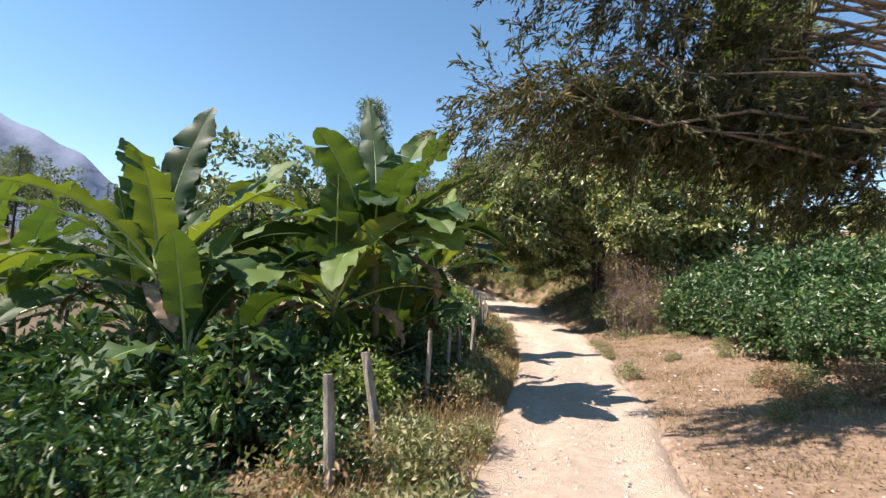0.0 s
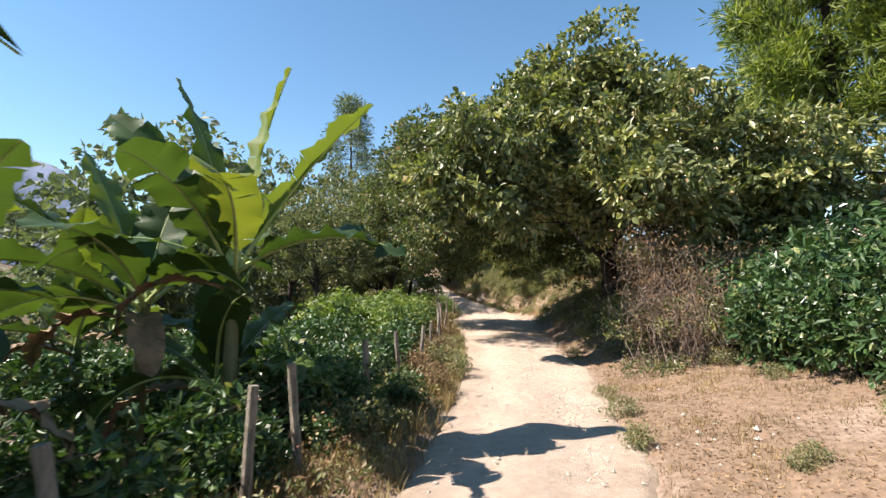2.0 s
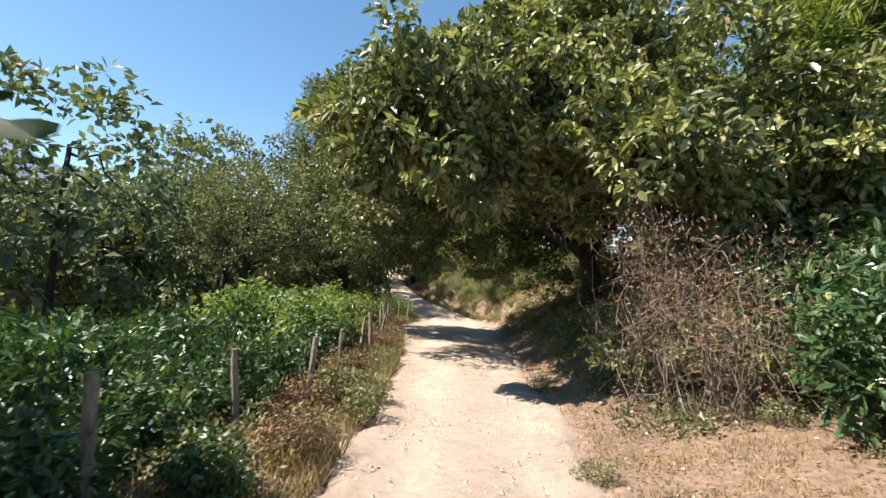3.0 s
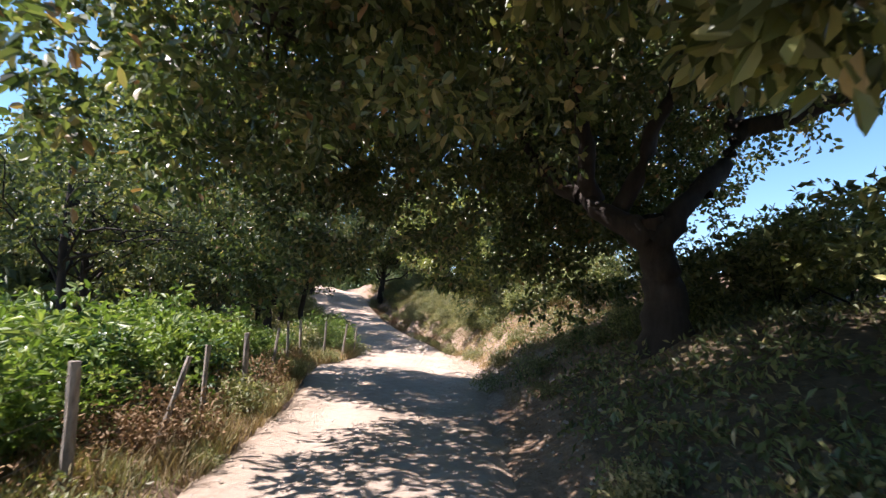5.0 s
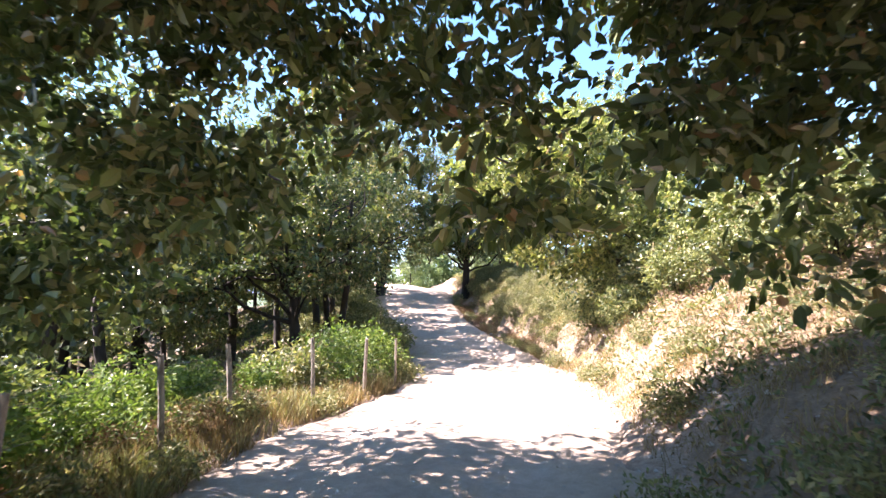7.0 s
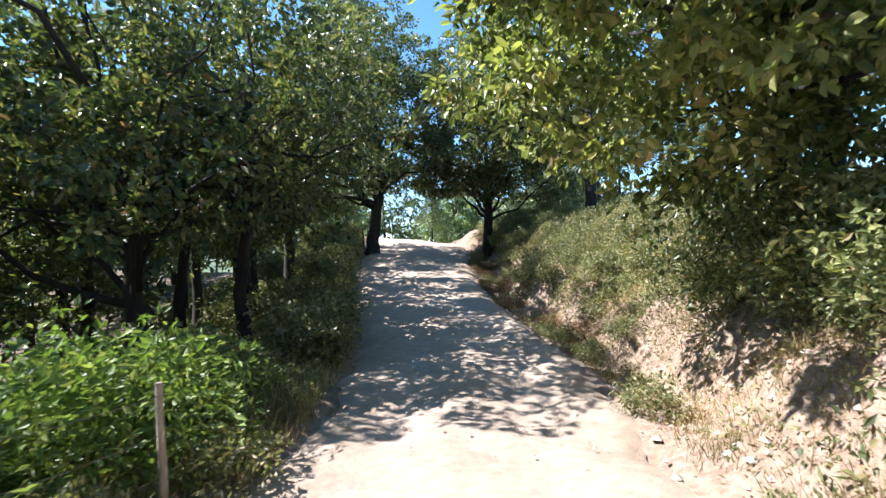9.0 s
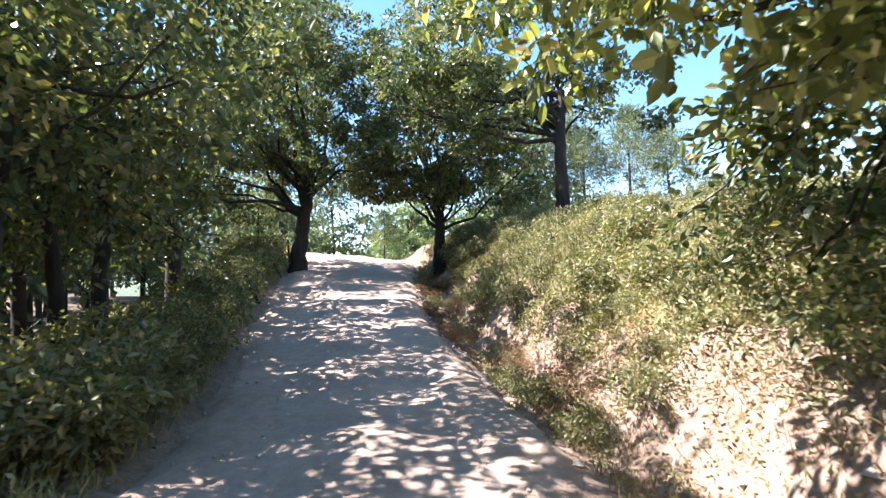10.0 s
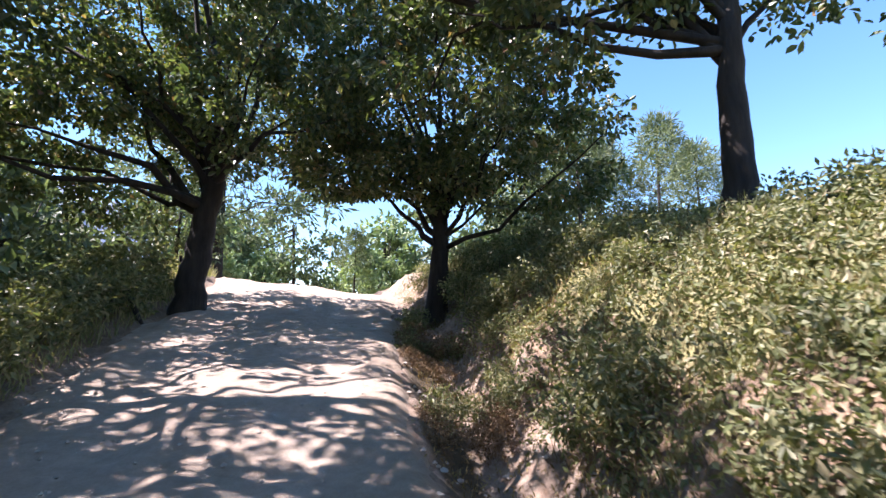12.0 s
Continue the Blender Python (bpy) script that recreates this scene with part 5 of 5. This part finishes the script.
def blades(name, label, area, count, tall, wide, mat, seed, clump=(-1.1, 0.5)):
    gen = np.random.default_rng(seed)
    y = gen.uniform(area[0], area[1], count)
    u = gen.uniform(area[2], area[3], count)
    x = right_edge(y) + u if area[4] == "r" else left_edge(y) - u
    tuft = lattice(x * 1.7, y * 1.7, seed) + 0.6 * lattice(x * 4.5, y * 4.5, seed + 3)
    ok = tuft > gen.uniform(*clump, count)
    x, y, tuft = x[ok], y[ok], tuft[ok]
    z = height(x, y) - 0.01
    p = np.stack([x, y, z], 1)
    h = tall * gen.uniform(0.4, 1.2, len(x)) * (0.75 + 0.5 * np.clip(tuft, 0, 1))
    lean = gen.normal(size=(len(x), 3)) * 0.45
    lean[:, 2] = 1
    top = p + unit(lean) * h[:, None]
    az = gen.uniform(0, 6.28, len(x))
    s = np.stack([np.cos(az), np.sin(az), 0 * az], 1) * wide * 0.5
    bend = p * 0.45 + top * 0.55 + np.array([0, 0, 1]) * (h * 0.08)[:, None]
    v = np.stack([p - s, p + s, bend + s * 0.8, top, bend - s * 0.8], 1).reshape(-1, 3)
    i = np.arange(len(x))[:, None] * 5
    q = np.concatenate([i + [0, 1, 4], i + [1, 2, 4], i + [4, 2, 3]])
    tagged(part(name, mesh_of(name, v, q, mat)), label, "grass", kind="stuff")


blades("dry_grass", "short straw-coloured dry grass on the verge", (1, 27, 0.05, 4.2, "r"), 46000, 0.11, 0.009, GRASS, 131, (-0.5, 0.8))
blades("dry_grass", "tangled straw-coloured dry grass under the fence", (1, 48, 0.0, 2.0, "l"), 60000, 0.36, 0.013, GRASS, 132)
blades("dry_grass", "long pale dry grass on the cut bank", (34, 74, 0.4, 7.5, "r"), 70000, 0.3, 0.008, GRASS, 133, (-0.3, 0.7))
blades("green_grass", "yellow-green grass and weeds on the bank", (46, 74, 2.4, 12, "r"), 100000, 0.36, 0.01, GREEN_GRASS, 134, (-0.3, 0.6))
blades("green_grass", "weedy yellow-green grass at the edge of the track", (40, 76, 0.2, 3.2, "l"), 22000, 0.42, 0.018, GREEN_GRASS, 135)
blades("green_grass", "pale yellow-green grass mounds by the track", (23, 46, 0.05, 1.3, "l"), 30000, 0.34, 0.011, GREEN_GRASS, 136, (-0.5, 0.7))
blades("dry_grass", "thin straw grass on the bare cut bank", (37, 56, 0.25, 4.0, "r"), 26000, 0.2, 0.008, GRASS, 137, (-0.2, 0.8))


def litter(count, seed):
    gen = np.random.default_rng(seed)
    y = np.concatenate([gen.uniform(3, 34, count), gen.uniform(34, 70, count // 3)])
    u = gen.gamma(2.0, 0.9, len(y)) + 0.1
    right = gen.random(len(y)) < 0.72
    x = np.where(right, right_edge(y) + u, left_edge(y) - u * 0.6)
    p = np.stack([x, y, height(x, y) + 0.015], 1)
    v, f = leaves(p, 0.07, 0.034, 0.0, spread=1.0, gen=gen)
    v[:, 2] = np.repeat(p[:, 2], 4) + (v[:, 2] - np.repeat(p[:, 2], 4)) * 0.3
    tagged(part("leaf_litter", mesh_of("leaf_litter", v, f, DRY_LEAF)), "scattered curled brown fallen leaves", "leaf litter", kind="stuff")


litter(19000, 141)

def stones(count, seed):
    """Small broken stones lying on the track and in the ditch."""
    gen = np.random.default_rng(seed)
    y = gen.uniform(3, 72, count)
    le, ri = left_edge(y), right_edge(y)
    on_track = gen.random(count) < 0.6
    x = np.where(on_track, le + (ri - le) * gen.uniform(0.02, 0.98, count), ri + gen.gamma(2.0, 0.5, count))
    size = gen.gamma(2.2, 0.012, count) + 0.008
    size = np.where(on_track, np.minimum(size, 0.032), np.minimum(size * np.interp(y, [34, 44], [0.7, 1.3]), 0.075))
    corner = np.array([(1, 0, 0), (0, 1, 0), (-1, 0, 0), (0, -1, 0), (0, 0, 0.7), (0, 0, -0.5)], float)
    spin = gen.uniform(0, 6.28, count)
    c, sn = np.cos(spin)[:, None], np.sin(spin)[:, None]
    k = corner[None] * gen.uniform(0.6, 1.3, (count, 6, 3)) * size[:, None, None]
    v = np.stack([k[..., 0] * c - k[..., 1] * sn, k[..., 0] * sn + k[..., 1] * c, k[..., 2]], -1)
    z = height(x, y) + np.where(on_track, 0.035, 0.0)
    v = v + np.stack([x, y, z + size * 0.25], 1)[:, None]
    tri = np.array([(0, 1, 4), (1, 2, 4), (2, 3, 4), (3, 0, 4), (1, 0, 5), (2, 1, 5), (3, 2, 5), (0, 3, 5)])
    f = (np.arange(count)[:, None, None] * 6 + tri[None]).reshape(-1, 3)
    tagged(part("road_stones", mesh_of("road_stones", v.reshape(-1, 3), f, STONE)), "small broken stones scattered on the dirt track", "stones", kind="stuff")


stones(2600, 147)

g = np.random.default_rng(151)
for k in range(90):
    y = g.uniform(2, 72)
    le, ri = float(left_edge(np.array([y]))[0]), float(right_edge(np.array([y]))[0])
    x = (ri + g.uniform(0, 3.0)) if g.random() < 0.6 else (le - g.uniform(0.0, 1.2))
    if y < 22 and x > ri + 0.3:
        shrub("herb", "low weedy green herb in dry grass", "weed", "roadside herbs", HERB[k % 2], x + 1.2, y, g.uniform(0, 360), g.uniform(0.25, 0.5))
    else:
        shrub("herb", "low weedy green herb in dry grass", "weed", "roadside herbs", HERB[k % 2], x, y, g.uniform(0, 360), g.uniform(0.3, 0.8))
for k in range(150):
    y, u = g.uniform(50, 72), g.uniform(1.3, 9)
    if y < 53.5 and u < 3.0:
        continue
    x = float(right_edge(np.array([y]))[0]) + u
    shrub("herb", "leafy yellow-green weed on the bank", "weed", "bank weeds", HERB[k % 2], x, y, g.uniform(0, 360), g.uniform(0.5, 1.0))


def ground_cover(name, label, area, count, per, leaf, mat, seed, lift=0.12, spread=0.14):
    """Low leafy weeds that hug the ground."""
    gen = np.random.default_rng(seed)
    y = gen.uniform(area[0], area[1], count)
    u = gen.uniform(area[2], area[3], count)
    x = right_edge(y) + u if area[4] == "r" else left_edge(y) - u
    ok = lattice(x * 0.9, y * 0.9, seed) + 0.7 * lattice(x * 2.9, y * 2.9, seed + 4) > gen.uniform(-0.9, 0.5, count)
    x, y = np.repeat(x[ok], per), np.repeat(y[ok], per)
    x, y = x + gen.normal(size=len(x)) * spread, y + gen.normal(size=len(y)) * spread
    lump = np.clip(0.55 + 0.9 * lattice(x * 1.5, y * 1.5, seed + 8) + 0.5 * lattice(x * 3.7, y * 3.7, seed + 9), 0.1, 2.0)
    p = np.stack([x, y, height(x, y) + gen.uniform(0, 1, len(x)) ** 1.2 * lift * 2 * lump], 1)
    tagged(part(name, mesh_of(name, *leaves(p, leaf[0], leaf[1], -0.4, gen=gen), mat)), label, "weeds", kind="stuff")


ground_cover("bank_weeds", "low yellow-green weeds covering the bank", (46, 76, 1.9, 11, "r"), 11500, 13, (0.085, 0.045), HERB_LEAF, 161, 0.16)
ground_cover("bank_weeds", "dense low weeds on the steep bank", (52, 68, 1.7, 6.5, "r"), 7500, 14, (0.085, 0.046), HERB_LEAF, 167, 0.26)
ground_cover("bank_weeds", "low weeds and dead stalks on the shaded bank", (20, 46, 0.8, 6, "r"), 2200, 12, (0.13, 0.06), WOOD_LEAF, 162, 0.14)
ground_cover("bank_weeds", "scattered small weeds on the bare cut bank", (38, 56, 0.4, 3.5, "r"), 900, 14, (0.07, 0.035), HERB_LEAF, 168, 0.14, 0.1)
ground_cover("verge_weeds", "brown and green weeds under the fence", (2, 62, 0.4, 2.6, "l"), 5500, 12, (0.085, 0.036), HERB_LEAF, 163, 0.2)
ground_cover("dead_weeds", "withered brown weeds under the fence", (2, 46, 0.5, 2.4, "l"), 2600, 12, (0.09, 0.03), DRY_LEAF, 164, 0.24)
ground_cover("dead_weeds", "withered pale weeds on the cut bank", (36, 74, 0.5, 8, "r"), 7500, 12, (0.075, 0.022), GRASS, 165, 0.14)
ground_cover("forest_weeds", "shady green undergrowth on the wooded slope", (36, 76, 2.2, 16, "l"), 4200, 12, (0.2, 0.1), WOOD_LEAF, 166, 0.2)

# brush under the fence
DRY_BRUSH = [shrub_mesh(171 + k, 0.9, 0.6, 60, 16, (0.1, 0.035), DRY_LEAF, False, 0.18) for k in range(2)]
g = np.random.default_rng(177)
for k in range(44):
    y = g.uniform(5, 40)
    x = float(left_edge(np.array([y]))[0]) - g.uniform(0.5, 1.25)
    if k % 5 < 2:
        shrub("dry_brush", "withered brown brush tangled under the fence", "brush", "verge brush", DRY_BRUSH[k % 2], x, y, g.uniform(0, 360), g.uniform(0.5, 0.95))
    elif k % 5 < 4:
        shrub("herb", "weedy yellow-green herb under the fence", "weed", "roadside herbs", HERB[k % 2], x, y, g.uniform(0, 360), g.uniform(0.5, 0.95))
    else:
        shrub("coffee_bush", "small coffee sapling under the fence", "bush", "coffee bushes", COFFEE[k % 3], x - 0.3, y, g.uniform(0, 360), g.uniform(0.3, 0.45))

for x, y, s_ in ((5.9, 8.3, 0.5), (6.3, 9.3, 0.6), (6.9, 8.0, 0.8), (6.7, 10.2, 0.55), (7.4, 9.0, 0.7)):
    shrub("dry_brush", "withered brown brush at the edge of the verge", "brush", "verge brush", DRY_BRUSH[int(y * 10) % 2], x, y, g.uniform(0, 360), s_)
    shrub("herb", "weedy green herb among dry brush", "weed", "roadside herbs", HERB[int(x * 10) % 2], x + 0.35, y - 0.2, g.uniform(0, 360), s_)

for k in range(18):
    y = 54.5 + k * 0.72 + g.uniform(-0.3, 0.3)
    x = float(left_edge(np.array([y]))[0]) - g.uniform(0.55, 1.6)
    shrub("herb", "tall yellow-green weed by the leaning fence posts", "weed", "roadside herbs", HERB[k % 2], x, y, g.uniform(0, 360), g.uniform(0.8, 1.35))

# withered brush and weeds in the ditch under the bank
for k in range(46):
    y, u = g.uniform(51.5, 67), g.uniform(0.25, 1.7)
    x = float(right_edge(np.array([y]))[0]) + u
    if k % 3 < 2:
        shrub("dry_brush", "withered brown brush in the ditch under the bank", "brush", "ditch brush", DRY_BRUSH[k % 2], x, y, g.uniform(0, 360), g.uniform(0.3, 0.62))
    else:
        shrub("herb", "weedy yellow-green herb in the ditch", "weed", "bank weeds", HERB[k % 2], x, y, g.uniform(0, 360), g.uniform(0.35, 0.6))

# far mountains
def ridge(name, label, mat, dist, a0, a1, low, high, seed, peak=False):
    n = 160
    az = np.radians(np.linspace(a0, a1, n))
    s = np.linspace(0, 1, n)
    body = np.exp(-((np.degrees(az) + 50) / 20) ** 2) if peak else 0.55 * np.sin(s * 3.1 + seed) ** 2 + 0.3 * (lattice(s * 7, s * 0, seed) * 0.5 + 0.5)
    top = low + (high - low) * (body + 0.08 * lattice(s * 23, s * 0, seed + 1) + 0.03 * lattice(s * 61, s * 0, seed + 2))
    rows = []
    for k, (fd, fh) in enumerate(((0.75, -0.1), (0.85, 0.45), (0.94, 0.8), (1.0, 1.0), (1.15, 0.6))):
        d = dist * fd * (1 + 0.02 * lattice(s * 30, s * 0 + k, seed + 5))
        rows.append(np.stack([d * np.sin(az), d * np.cos(az), top * fh - 20], 1))
    V = np.stack(rows, 0)
    i, j = np.meshgrid(np.arange(4), np.arange(n - 1), indexing="ij")
    f = np.stack([i * n + j, i * n + j + 1, (i + 1) * n + j + 1, (i + 1) * n + j], -1).reshape(-1, 4)
    tagged(part(name, mesh_of(name, V.reshape(-1, 3), f, mat, True)), label, "mountain", kind="structure")


ridge("mountain_backdrop", "distant mountain ridge with blue haze in its colour", HAZED_MOUNTAIN, 1900, -110, -5, 50, 500, 3, True)
ridge("hill_backdrop", "wooded green distant hillside", FAR_HILL, 420, -120, 80, 20, 45, 9)
